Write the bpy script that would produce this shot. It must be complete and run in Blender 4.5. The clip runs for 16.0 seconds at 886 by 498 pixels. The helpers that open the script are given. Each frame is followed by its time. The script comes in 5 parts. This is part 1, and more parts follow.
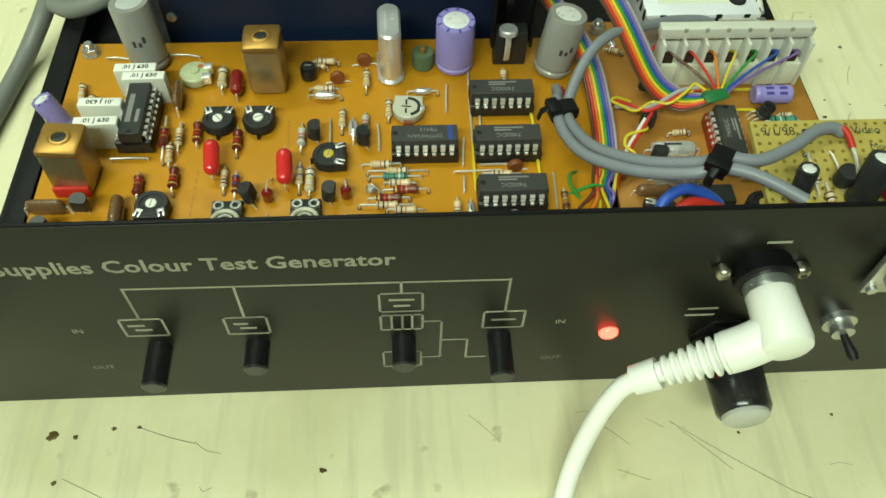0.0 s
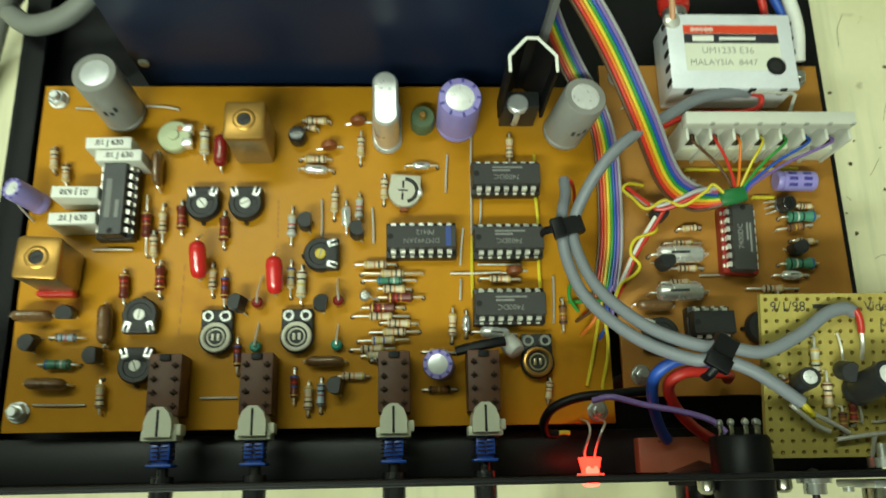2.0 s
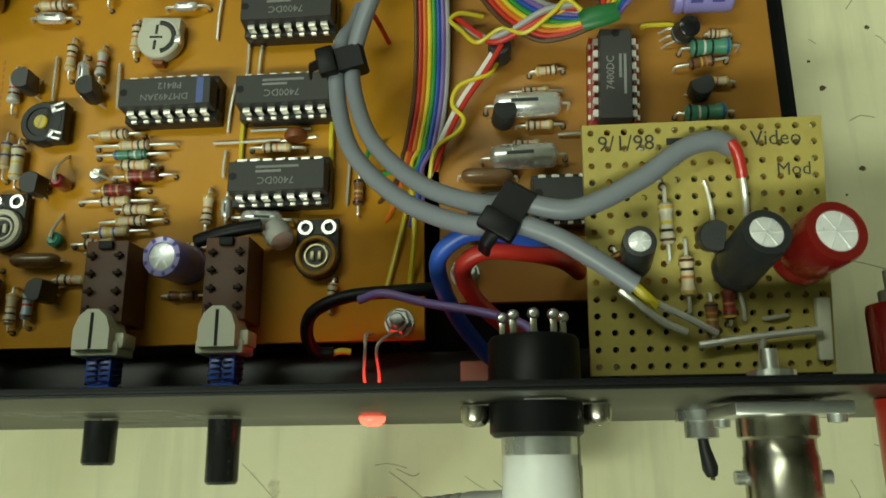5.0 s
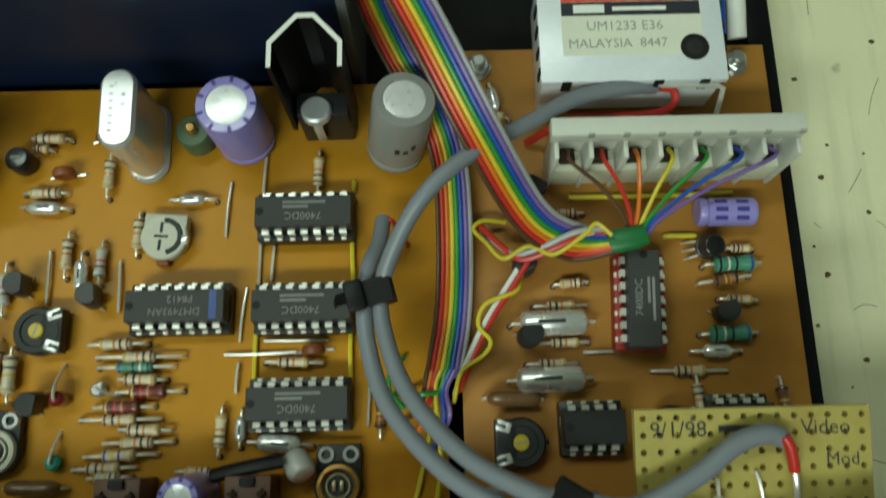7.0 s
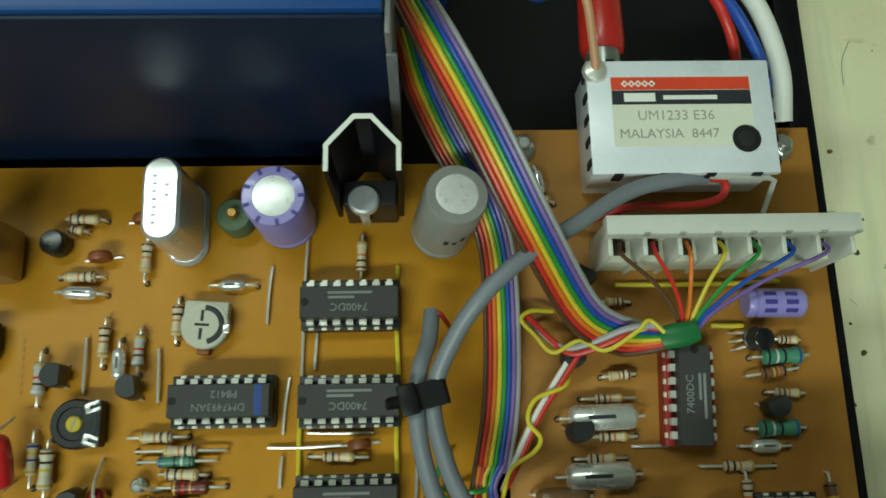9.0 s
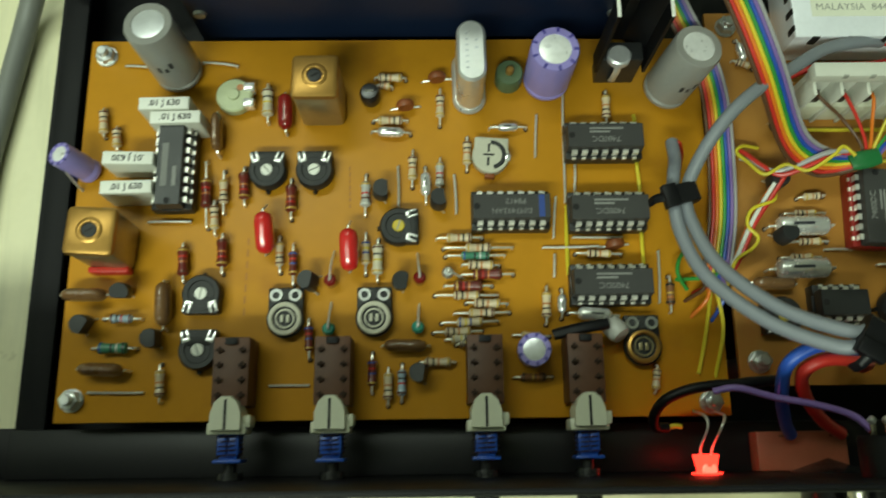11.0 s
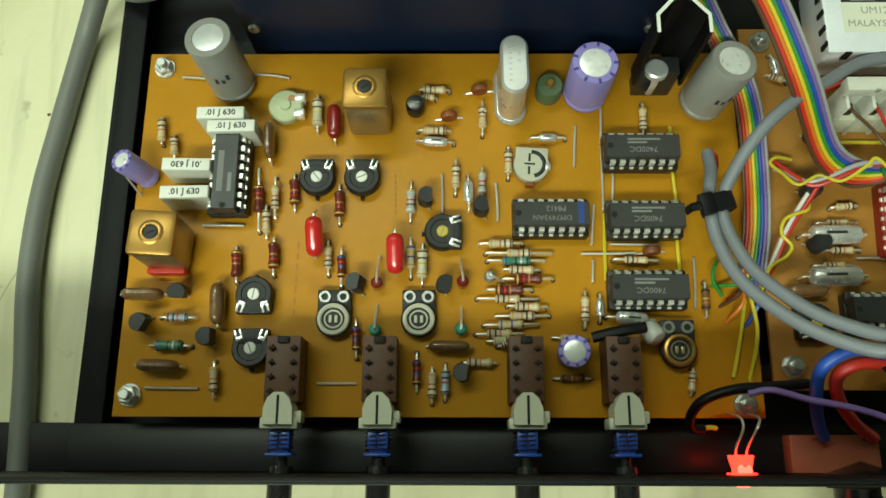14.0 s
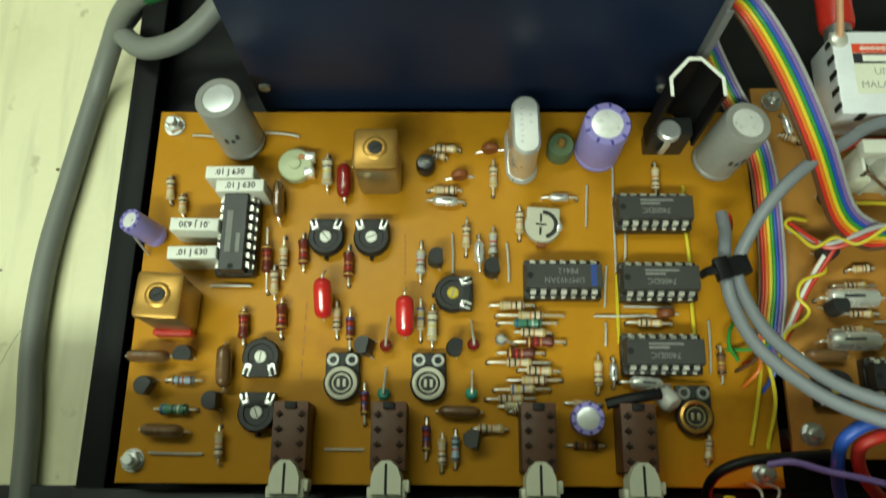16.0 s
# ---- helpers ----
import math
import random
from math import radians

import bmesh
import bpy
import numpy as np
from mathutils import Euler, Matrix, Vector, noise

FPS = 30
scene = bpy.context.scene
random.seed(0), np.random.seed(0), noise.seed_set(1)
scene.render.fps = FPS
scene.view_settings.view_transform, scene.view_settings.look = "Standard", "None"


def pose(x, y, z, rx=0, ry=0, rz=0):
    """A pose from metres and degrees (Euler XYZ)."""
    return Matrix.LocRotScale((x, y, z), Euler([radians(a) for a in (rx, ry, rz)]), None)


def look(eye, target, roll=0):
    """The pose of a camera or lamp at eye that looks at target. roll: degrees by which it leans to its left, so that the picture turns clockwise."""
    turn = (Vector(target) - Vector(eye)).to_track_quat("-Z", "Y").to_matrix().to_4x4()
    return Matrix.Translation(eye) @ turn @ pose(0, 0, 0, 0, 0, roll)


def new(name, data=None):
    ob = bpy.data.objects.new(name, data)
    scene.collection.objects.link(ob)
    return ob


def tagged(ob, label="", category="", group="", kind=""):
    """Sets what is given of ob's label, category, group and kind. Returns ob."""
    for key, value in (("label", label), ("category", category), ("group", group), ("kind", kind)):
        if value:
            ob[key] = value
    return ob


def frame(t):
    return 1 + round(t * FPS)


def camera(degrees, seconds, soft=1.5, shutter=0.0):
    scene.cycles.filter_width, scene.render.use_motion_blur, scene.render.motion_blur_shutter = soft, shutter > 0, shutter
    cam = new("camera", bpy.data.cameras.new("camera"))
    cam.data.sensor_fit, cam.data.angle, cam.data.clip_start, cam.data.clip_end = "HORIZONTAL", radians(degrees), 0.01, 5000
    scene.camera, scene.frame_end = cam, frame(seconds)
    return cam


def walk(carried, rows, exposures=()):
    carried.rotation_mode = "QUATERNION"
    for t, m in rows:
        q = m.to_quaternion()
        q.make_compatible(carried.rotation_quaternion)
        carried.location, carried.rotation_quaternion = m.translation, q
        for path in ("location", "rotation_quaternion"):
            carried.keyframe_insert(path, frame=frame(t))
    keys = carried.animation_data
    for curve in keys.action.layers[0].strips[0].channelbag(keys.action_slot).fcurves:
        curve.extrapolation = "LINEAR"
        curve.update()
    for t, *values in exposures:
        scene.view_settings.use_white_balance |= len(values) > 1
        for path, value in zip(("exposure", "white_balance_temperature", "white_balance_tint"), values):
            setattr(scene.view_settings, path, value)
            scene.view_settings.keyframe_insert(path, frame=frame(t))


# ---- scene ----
cam = camera(58.60, 16.0, soft=1.6, shutter=0.5)
walk(cam, [
    (0, look((0.10151, -0.10499, 0.20008), (0.11175, 0.00789, 0.03529), 2.667)),
    (0.5, look((0.10444, -0.10321, 0.20185), (0.11430, 0.00965, 0.03703), 2.926)),
    (1, look((0.10102, -0.07452, 0.22778), (0.11940, 0.02176, 0.05344), 6.744)),
    (1.5, look((0.10237, -0.03913, 0.25033), (0.10851, 0.03664, 0.06534), 0.186)),
    (2, look((0.10474, -0.01223, 0.23796), (0.11395, 0.04260, 0.04585), 8.777)),
    (2.5, look((0.13137, -0.00792, 0.21393), (0.13541, 0.04092, 0.02003), 3.729)),
    (3, look((0.15701, -0.01658, 0.19473), (0.14581, 0.03284, 0.00126), -14.280)),
    (3.5, look((0.17075, -0.02874, 0.18108), (0.15209, 0.02494, -0.01068), -20.572)),
    (3.7, look((0.17612, -0.03047, 0.17794), (0.15558, 0.02247, -0.01383), -22.291)),
    (5.8, look((0.17209, -0.01293, 0.17207), (0.16105, 0.03937, -0.02066), -13.182)),
    (6, look((0.16978, -0.00998, 0.17345), (0.15934, 0.04422, -0.01878), -12.000)),
    (6.5, look((0.16115, 0.00453, 0.18004), (0.15705, 0.05319, -0.01390), -5.396)),
    (7, look((0.15910, 0.02161, 0.18026), (0.16030, 0.07174, -0.01335), 0.036)),
    (7.5, look((0.15633, 0.03466, 0.17997), (0.15954, 0.08345, -0.01396), 2.031)),
    (8, look((0.15380, 0.04191, 0.17694), (0.15751, 0.09024, -0.01710), 3.111)),
    (8.2, look((0.15410, 0.04267, 0.17657), (0.15690, 0.09103, -0.01747), 2.210)),
    (10.3, look((0.11452, 0.01681, 0.20489), (0.12762, 0.06416, 0.01102), 14.556)),
    (10.5, look((0.10865, 0.00838, 0.20834), (0.11652, 0.05781, 0.01470), 8.577)),
    (11, look((0.08938, -0.00625, 0.21556), (0.09214, 0.04218, 0.02153), 2.636)),
    (11.5, look((0.08497, -0.01191, 0.22146), (0.08525, 0.03439, 0.02689), -0.206)),
    (12, look((0.08516, -0.01242, 0.22245), (0.08457, 0.03438, 0.02800), -0.899)),
    (12.5, look((0.08279, -0.01279, 0.22312), (0.08173, 0.03571, 0.02909), -1.391)),
    (13, look((0.08354, -0.01114, 0.22305), (0.08206, 0.03910, 0.02946), -1.638)),
    (13.5, look((0.08299, -0.01018, 0.22233), (0.08111, 0.04131, 0.02908), -1.933)),
    (14, look((0.08317, -0.01054, 0.22224), (0.08132, 0.04157, 0.02915), -1.925)),
    (14.5, look((0.08245, -0.00990, 0.22286), (0.08057, 0.04248, 0.02985), -1.941)),
    (15, look((0.08280, -0.00976, 0.22131), (0.08042, 0.04348, 0.02854), -2.501)),
    (15.5, look((0.08241, -0.00920, 0.22064), (0.07962, 0.04468, 0.02806), -2.857)),
    (16, look((0.08179, -0.00286, 0.22160), (0.07863, 0.05729, 0.03088), -2.660)),
], [(0, -0.07, 6600, 11), (0.6, -0.07, 6600, 11), (1.0, -0.1, 6550, 10), (1.5, -0.06, 6550, 10), (2.5, -0.4, 6600, 12), (3.5, -0.58, 6750, 12), (6.0, -0.58, 6700, 14), (7.0, -0.72, 6150, 14), (8.2, -0.74, 6000, 14), (11.0, -0.5, 6500, 12), (12.0, -0.35, 6650, 13), (16, -0.3, 6600, 12)])

# ---- world, light ----
world = bpy.data.worlds.new("workshop_air")
scene.world = world
world.use_nodes = True
world.node_tree.nodes["Background"].inputs[0].default_value = (0.75, 0.85, 0.8, 1)
world.node_tree.nodes["Background"].inputs[1].default_value = 0.04


def tube_lamp(x, y, z, sx, sy, watts, rz=0):
    light = bpy.data.lights.new("fluorescent_tube", "AREA")
    light.shape, light.size, light.size_y, light.energy = "RECTANGLE", sx, sy, watts
    light.color = (0.83, 1.0, 0.80)
    ob = new("fluorescent_tube", light)
    ob.matrix_world = pose(x, y, z, 0, 0, rz)
    return ob


tube_lamp(-0.50, 0.55, 1.50, 1.2, 0.14, 14, 15)
tube_lamp(-0.45, -0.98, 1.42, 1.2, 0.22, 44)

# ---- helpers for building ----
S = 0.001
B = 25.0          # top of the boards, mm above the bench


def mat(name, color, rough=0.5, metal=0.0, vary=0.12, grain=900.0, bump=0.0, blotch=90.0, coat=0.0, spec=0.5):
    m = bpy.data.materials.new(name)
    m.use_nodes = True
    nt = m.node_tree
    bsdf = nt.nodes["Principled BSDF"]
    bsdf.inputs["Roughness"].default_value, bsdf.inputs["Metallic"].default_value = rough, metal
    bsdf.inputs["Coat Weight"].default_value = coat
    bsdf.inputs["Specular IOR Level"].default_value = spec
    tc = nt.nodes.new("ShaderNodeTexCoord")
    fine, wide = nt.nodes.new("ShaderNodeTexNoise"), nt.nodes.new("ShaderNodeTexNoise")
    fine.inputs["Scale"].default_value, wide.inputs["Scale"].default_value = grain, blotch
    fine.inputs["Detail"].default_value, wide.inputs["Detail"].default_value = 3, 4
    info = nt.nodes.new("ShaderNodeObjectInfo")
    for n in (fine, wide):
        nt.links.new(tc.outputs["Object"], n.inputs["Vector"])
    add = nt.nodes.new("ShaderNodeMath")
    add.operation = "MULTIPLY_ADD"
    nt.links.new(fine.outputs["Fac"], add.inputs[0])
    add.inputs[1].default_value = 0.5
    nt.links.new(wide.outputs["Fac"], add.inputs[2])
    ramp = nt.nodes.new("ShaderNodeMapRange")
    ramp.inputs["From Min"].default_value, ramp.inputs["From Max"].default_value = 0.4, 1.1
    ramp.inputs["To Min"].default_value, ramp.inputs["To Max"].default_value = 1 - vary, 1 + vary
    nt.links.new(add.outputs[0], ramp.inputs["Value"])
    rnd = nt.nodes.new("ShaderNodeMapRange")
    rnd.inputs["To Min"].default_value, rnd.inputs["To Max"].default_value = 1 - vary * 0.8, 1 + vary * 0.8
    nt.links.new(info.outputs["Random"], rnd.inputs["Value"])
    mul = nt.nodes.new("ShaderNodeMath")
    mul.operation = "MULTIPLY"
    nt.links.new(ramp.outputs[0], mul.inputs[0])
    nt.links.new(rnd.outputs[0], mul.inputs[1])
    mix = nt.nodes.new("ShaderNodeVectorMath")
    mix.operation = "SCALE"
    mix.inputs[0].default_value = color
    nt.links.new(mul.outputs[0], mix.inputs["Scale"])
    nt.links.new(mix.outputs[0], bsdf.inputs["Base Color"])
    rr = nt.nodes.new("ShaderNodeMapRange")
    rr.inputs["To Min"].default_value, rr.inputs["To Max"].default_value = max(0.02, rough - 0.1), min(1, rough + 0.1)
    nt.links.new(wide.outputs["Fac"], rr.inputs["Value"])
    nt.links.new(rr.outputs[0], bsdf.inputs["Roughness"])
    if bump:
        b = nt.nodes.new("ShaderNodeBump")
        b.inputs["Strength"].default_value, b.inputs["Distance"].default_value = bump, 0.0003
        nt.links.new(fine.outputs["Fac"], b.inputs["Height"])
        nt.links.new(b.outputs[0], bsdf.inputs["Normal"])
    return m


def stained(m, color, scale, low, high, amount=0.8, stretch=(1, 1, 1)):
    """Adds stains of another colour, in patches of their own shape."""
    nt = m.node_tree
    bsdf = nt.nodes["Principled BSDF"]
    old = bsdf.inputs["Base Color"].links[0].from_socket
    tc, mp, n = nt.nodes.new("ShaderNodeTexCoord"), nt.nodes.new("ShaderNodeMapping"), nt.nodes.new("ShaderNodeTexNoise")
    mp.inputs["Scale"].default_value = stretch
    nt.links.new(tc.outputs["Object"], mp.inputs[0])
    nt.links.new(mp.outputs[0], n.inputs["Vector"])
    n.inputs["Scale"].default_value, n.inputs["Detail"].default_value = scale, 5
    r = nt.nodes.new("ShaderNodeMapRange")
    r.inputs["From Min"].default_value, r.inputs["From Max"].default_value = low, high
    r.inputs["To Max"].default_value = amount
    nt.links.new(n.outputs["Fac"], r.inputs["Value"])
    mx = nt.nodes.new("ShaderNodeMix")
    mx.data_type = "RGBA"
    nt.links.new(r.outputs[0], mx.inputs["Factor"])
    nt.links.new(old, mx.inputs[6])
    mx.inputs[7].default_value = (*color, 1)
    nt.links.new(mx.outputs[2], bsdf.inputs["Base Color"])
    return m


BENCH_STREAK = (7.0, 0.6, 1.0)


def glow(name, color, strength):
    m = bpy.data.materials.new(name)
    m.use_nodes = True
    b = m.node_tree.nodes["Principled BSDF"]
    b.inputs["Base Color"].default_value = (*color, 1)
    b.inputs["Emission Color"].default_value = (*color, 1)
    b.inputs["Emission Strength"].default_value = strength
    b.inputs["Roughness"].default_value = 0.25
    return m


M = {
    "bench": stained(stained(mat("bench_laminate", (0.76, 0.72, 0.48), 0.42, vary=0.05, grain=400, blotch=9, bump=0.03), (0.20, 0.16, 0.07), 90, 0.66, 0.72, 0.5),
                     (0.60, 0.56, 0.32), 18, 0.50, 0.70, 0.6),
    "leddome": glow("hot_red_lens", (1.0, 0.06, 0.035), 8.0),
    "stain": mat("burn_stain", (0.09, 0.06, 0.015), 0.6, vary=0.4, blotch=700),
    "scratch": mat("dark_scratch", (0.33, 0.31, 0.18), 0.6, vary=0.3),
    "wall": mat("painted_wall", (0.5, 0.52, 0.46), 0.8, vary=0.06, grain=60, blotch=3),
    "black": mat("black_painted_steel", (0.005, 0.005, 0.006), 0.5, vary=0.3, grain=1500, blotch=60, bump=0.08, spec=0.2),
    "floorpan": mat("dark_grey_steel", (0.009, 0.009, 0.010), 0.5, vary=0.25, grain=1200, blotch=50, bump=0.06, spec=0.25),
    "flange": mat("worn_grey_steel", (0.008, 0.008, 0.009), 0.42, vary=0.3, grain=900, blotch=40, bump=0.05, spec=0.35),
    "panel": mat("anodised_panel", (0.0075, 0.0075, 0.0055), 0.40, metal=0.0, spec=0.28, vary=0.12, grain=2500, blotch=25, bump=0.05),
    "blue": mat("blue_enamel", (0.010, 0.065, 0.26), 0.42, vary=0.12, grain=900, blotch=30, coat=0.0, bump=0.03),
    # darkened copy of the blue, with the power unit's front shade in its colour
    "navy": mat("shaded_blue_front", (0.008, 0.018, 0.052), 0.45, vary=0.2, grain=1200, blotch=30, bump=0.05, spec=0.35),
    "greyplate": mat("grey_primer_steel", (0.20, 0.20, 0.21), 0.45, metal=0.2, vary=0.15),
    "faintink": mat("faint_print", (0.56, 0.57, 0.60), 0.6),
    "pcb": stained(stained(mat("amber_laminate", (0.50, 0.222, 0.010), 0.42, vary=0.10, grain=260, blotch=22, bump=0.02, spec=0.28), (0.30, 0.105, 0.012), 45, 0.58, 0.74, 0.6),
                   (0.58, 0.30, 0.06), 16, 0.60, 0.75, 0.35),
    "pcb_r": stained(mat("tan_laminate", (0.38, 0.17, 0.030), 0.45, vary=0.09, grain=260, blotch=22, bump=0.02, spec=0.28), (0.27, 0.10, 0.02), 40, 0.56, 0.72, 0.6),
    "pcb_edge": mat("laminate_edge", (0.36, 0.15, 0.03), 0.7, vary=0.2),
    "hole": mat("drill_hole", (0.03, 0.012, 0.004), 0.8),
    "perf": stained(mat("stripboard", (0.37, 0.295, 0.07), 0.6, vary=0.14, grain=900, blotch=60, bump=0.05), (0.27, 0.19, 0.04), 60, 0.56, 0.72, 0.6),
    "tin": mat("tinned_wire", (0.76, 0.74, 0.68), 0.34, metal=0.55, vary=0.2),
    "steel": mat("zinc_steel", (0.56, 0.57, 0.56), 0.3, metal=0.85, vary=0.15),
    "alu": mat("aluminium_can", (0.70, 0.71, 0.74), 0.34, metal=0.6, vary=0.1, blotch=200, bump=0.03),
    "brightcan": mat("bright_foil_can", (0.86, 0.86, 0.85), 0.25, metal=0.7, vary=0.15, blotch=400),
    "captop": mat("scored_can_end", (0.86, 0.86, 0.86), 0.3, metal=0.3, vary=0.12, blotch=500),
    "tinplate": stained(mat("tinplate_shield", (0.82, 0.84, 0.90), 0.36, metal=0.15, vary=0.08, blotch=60, bump=0.03), (0.45, 0.46, 0.5), 90, 0.6, 0.8, 0.4),
    "crystalcan": stained(mat("drawn_bright_can", (0.82, 0.82, 0.82), 0.3, metal=0.7, vary=0.08, blotch=120, bump=0.03), (0.5, 0.46, 0.4), 110, 0.6, 0.8, 0.4),
    "nickel": stained(mat("worn_nickel", (0.42, 0.40, 0.33), 0.26, metal=1.0, vary=0.15), (0.16, 0.14, 0.10), 160, 0.5, 0.7, 0.7),
    "gold": stained(mat("lacquered_brass", (0.47, 0.26, 0.065), 0.36, metal=0.75, vary=0.12, blotch=120), (0.24, 0.10, 0.02), 120, 0.6, 0.75, 0.7),
    "cansilver": stained(mat("dull_can_side", (0.46, 0.38, 0.22), 0.38, metal=0.8, vary=0.15), (0.2, 0.15, 0.08), 150, 0.6, 0.75, 0.7),
    "ic": mat("moulded_epoxy", (0.040, 0.039, 0.038), 0.6, vary=0.15, grain=2500, bump=0.15),
    "ic2": mat("gloss_moulded_epoxy", (0.020, 0.021, 0.022), 0.4, vary=0.15, grain=2500, bump=0.1),
    "icink": mat("faded_ink", (0.22, 0.22, 0.21), 0.7),
    "socket": mat("black_socket", (0.014, 0.014, 0.014), 0.4),
    "redsocket": mat("red_socket", (0.30, 0.018, 0.012), 0.4),
    "violet": mat("violet_sleeve", (0.30, 0.25, 0.62), 0.35, vary=0.08, coat=0.3),
    "violetink": mat("navy_print", (0.05, 0.04, 0.25), 0.5),
    "greysleeve": mat("grey_sleeve", (0.27, 0.265, 0.25), 0.36, vary=0.08, coat=0.3),
    "whitebox": mat("white_plastic_case", (0.62, 0.62, 0.55), 0.45, vary=0.06),
    "white": mat("white_plastic", (0.80, 0.80, 0.74), 0.45, vary=0.04),
    "cream": mat("cream_nylon", (0.66, 0.66, 0.52), 0.42, vary=0.06),
    "ink": mat("black_ink", (0.03, 0.03, 0.03), 0.7),
    "whiteink": mat("white_print", (0.25, 0.25, 0.20), 0.6, vary=0.3, grain=2500),
    "redcap": mat("red_dipped_resin", (0.62, 0.022, 0.02), 0.22, vary=0.08, coat=0.5),
    "darkred": mat("dark_red_resin", (0.20, 0.010, 0.008), 0.2, vary=0.15, coat=0.5),
    "mica": mat("brown_dipped_resin", (0.17, 0.088, 0.036), 0.28, vary=0.15, coat=0.4),
    "brownc": mat("brown_ceramic", (0.22, 0.06, 0.015), 0.5, vary=0.2),
    "switch": mat("brown_phenolic", (0.105, 0.042, 0.020), 0.5, vary=0.15, bump=0.05),
    "switchblue": mat("blue_nylon", (0.012, 0.075, 0.42), 0.35, vary=0.1),
    "knob": mat("black_knob", (0.012, 0.012, 0.013), 0.22, vary=0.2),
    "blackpl": mat("black_plastic", (0.005, 0.005, 0.006), 0.45, vary=0.2, spec=0.25),
    "trim": mat("black_trimmer", (0.013, 0.0135, 0.014), 0.5, vary=0.2),
    "trimcream": mat("ceramic_trimmer", (0.54, 0.52, 0.42), 0.4, vary=0.08),
    "trimgreen": mat("pale_green_nylon", (0.42, 0.46, 0.28), 0.4, vary=0.1),
    "green": mat("green_plastic", (0.09, 0.14, 0.07), 0.45, vary=0.15),
    "tealbead": mat("teal_bead", (0.02, 0.26, 0.19), 0.35),
    "greytie": mat("grey_pvc", (0.20, 0.215, 0.245), 0.42, vary=0.06, blotch=40),
    "mains": mat("grey_mains_cable", (0.175, 0.18, 0.165), 0.5, vary=0.06, blotch=40),
    "greentape": mat("green_sleeve", (0.012, 0.15, 0.04), 0.4, vary=0.1),
    "whitecable": mat("white_pvc", (0.78, 0.78, 0.74), 0.38, vary=0.04),
    "orangebox": mat("terracotta_plastic", (0.36, 0.10, 0.05), 0.5, vary=0.1),
    "labelwhite": mat("paper_label", (0.74, 0.74, 0.62), 0.55, vary=0.05),
    "labelred": mat("red_label_ink", (0.72, 0.06, 0.02), 0.5),
    "labelblack": mat("black_label_ink", (0.025, 0.025, 0.035), 0.5),
    "greyink": mat("grey_print", (0.32, 0.32, 0.28), 0.7),
    "led": glow("lit_red_lens", (1.0, 0.03, 0.015), 6.0),
    "dark": mat("dark_recess", (0.004, 0.004, 0.004), 0.7),
}
stained(M["bench"], (0.60, 0.58, 0.38), 30, 0.52, 0.66, 0.55, BENCH_STREAK)
for key, rgb in (("r_beige", (0.62, 0.50, 0.33)), ("r_cream", (0.56, 0.51, 0.38)), ("r_grey", (0.46, 0.45, 0.42)), ("r_maroon", (0.14, 0.018, 0.012)),
                 ("r_blue", (0.30, 0.40, 0.48)), ("r_green", (0.06, 0.23, 0.15)), ("r_brown", (0.20, 0.085, 0.035)),
                 ("b_brown", (0.10, 0.03, 0.012)), ("b_black", (0.012, 0.012, 0.012)), ("b_gold", (0.52, 0.33, 0.06)), ("b_red", (0.52, 0.025, 0.015)),
                 ("b_orange", (0.48, 0.17, 0.04)), ("b_yellow", (0.62, 0.46, 0.03)), ("b_blue", (0.03, 0.07, 0.30)), ("b_white", (0.6, 0.6, 0.55)), ("b_green", (0.03, 0.2, 0.06))):
    M[key] = mat("paint_" + key[2:], rgb, 0.34, vary=0.12, coat=0.2)
for key, rgb in (("w_brown", (0.10, 0.045, 0.02)), ("w_red", (0.55, 0.03, 0.02)), ("w_orange", (0.68, 0.17, 0.015)), ("w_yellow", (0.66, 0.53, 0.03)),
                 ("w_green", (0.03, 0.27, 0.045)), ("w_blue", (0.02, 0.08, 0.42)), ("w_violet", (0.20, 0.12, 0.36)), ("w_grey", (0.34, 0.33, 0.34)),
                 ("w_white", (0.75, 0.75, 0.7)), ("w_black", (0.02, 0.02, 0.02)), ("w_copper", (0.6, 0.30, 0.16))):
    M[key] = mat("wire_" + key[2:], rgb, 0.38, vary=0.08)
M["w_bare"] = M["tin"]


def box(bm, x0, x1, y0, y1, z0, z1, bevel=0.0, rot=None):
    r = bmesh.ops.create_cube(bm, size=1.0)
    vs = r["verts"]
    bmesh.ops.scale(bm, vec=((x1 - x0) * S, (y1 - y0) * S, (z1 - z0) * S), verts=vs)
    bmesh.ops.translate(bm, vec=((x0 + x1) / 2 * S, (y0 + y1) / 2 * S, (z0 + z1) / 2 * S), verts=vs)
    if bevel:
        es = list({e for v in vs for e in v.link_edges})
        bmesh.ops.bevel(bm, geom=es, offset=bevel * S, segments=2, affect="EDGES", profile=0.5)
    return vs


def lathe(bm, prof, seg=20, m=None):
    """A turned shape: prof is (radius, height) in mm, along z, laid by m (mm)."""
    m = m or Matrix()
    rings = []
    for r, z in prof:
        if r <= 1e-6:
            rings.append([bm.verts.new((m @ Vector((0, 0, z))) * S)])
        else:
            rings.append([bm.verts.new((m @ Vector((r * math.cos(2 * math.pi * i / seg), r * math.sin(2 * math.pi * i / seg), z))) * S) for i in range(seg)])
    for a, b in zip(rings, rings[1:]):
        for i in range(seg):
            j = (i + 1) % seg
            if len(a) == 1 and len(b) > 1:
                bm.faces.new((a[0], b[j], b[i]))
            elif len(b) == 1 and len(a) > 1:
                bm.faces.new((a[i], a[j], b[0]))
            elif len(a) > 1:
                bm.faces.new((a[i], a[j], b[j], b[i]))


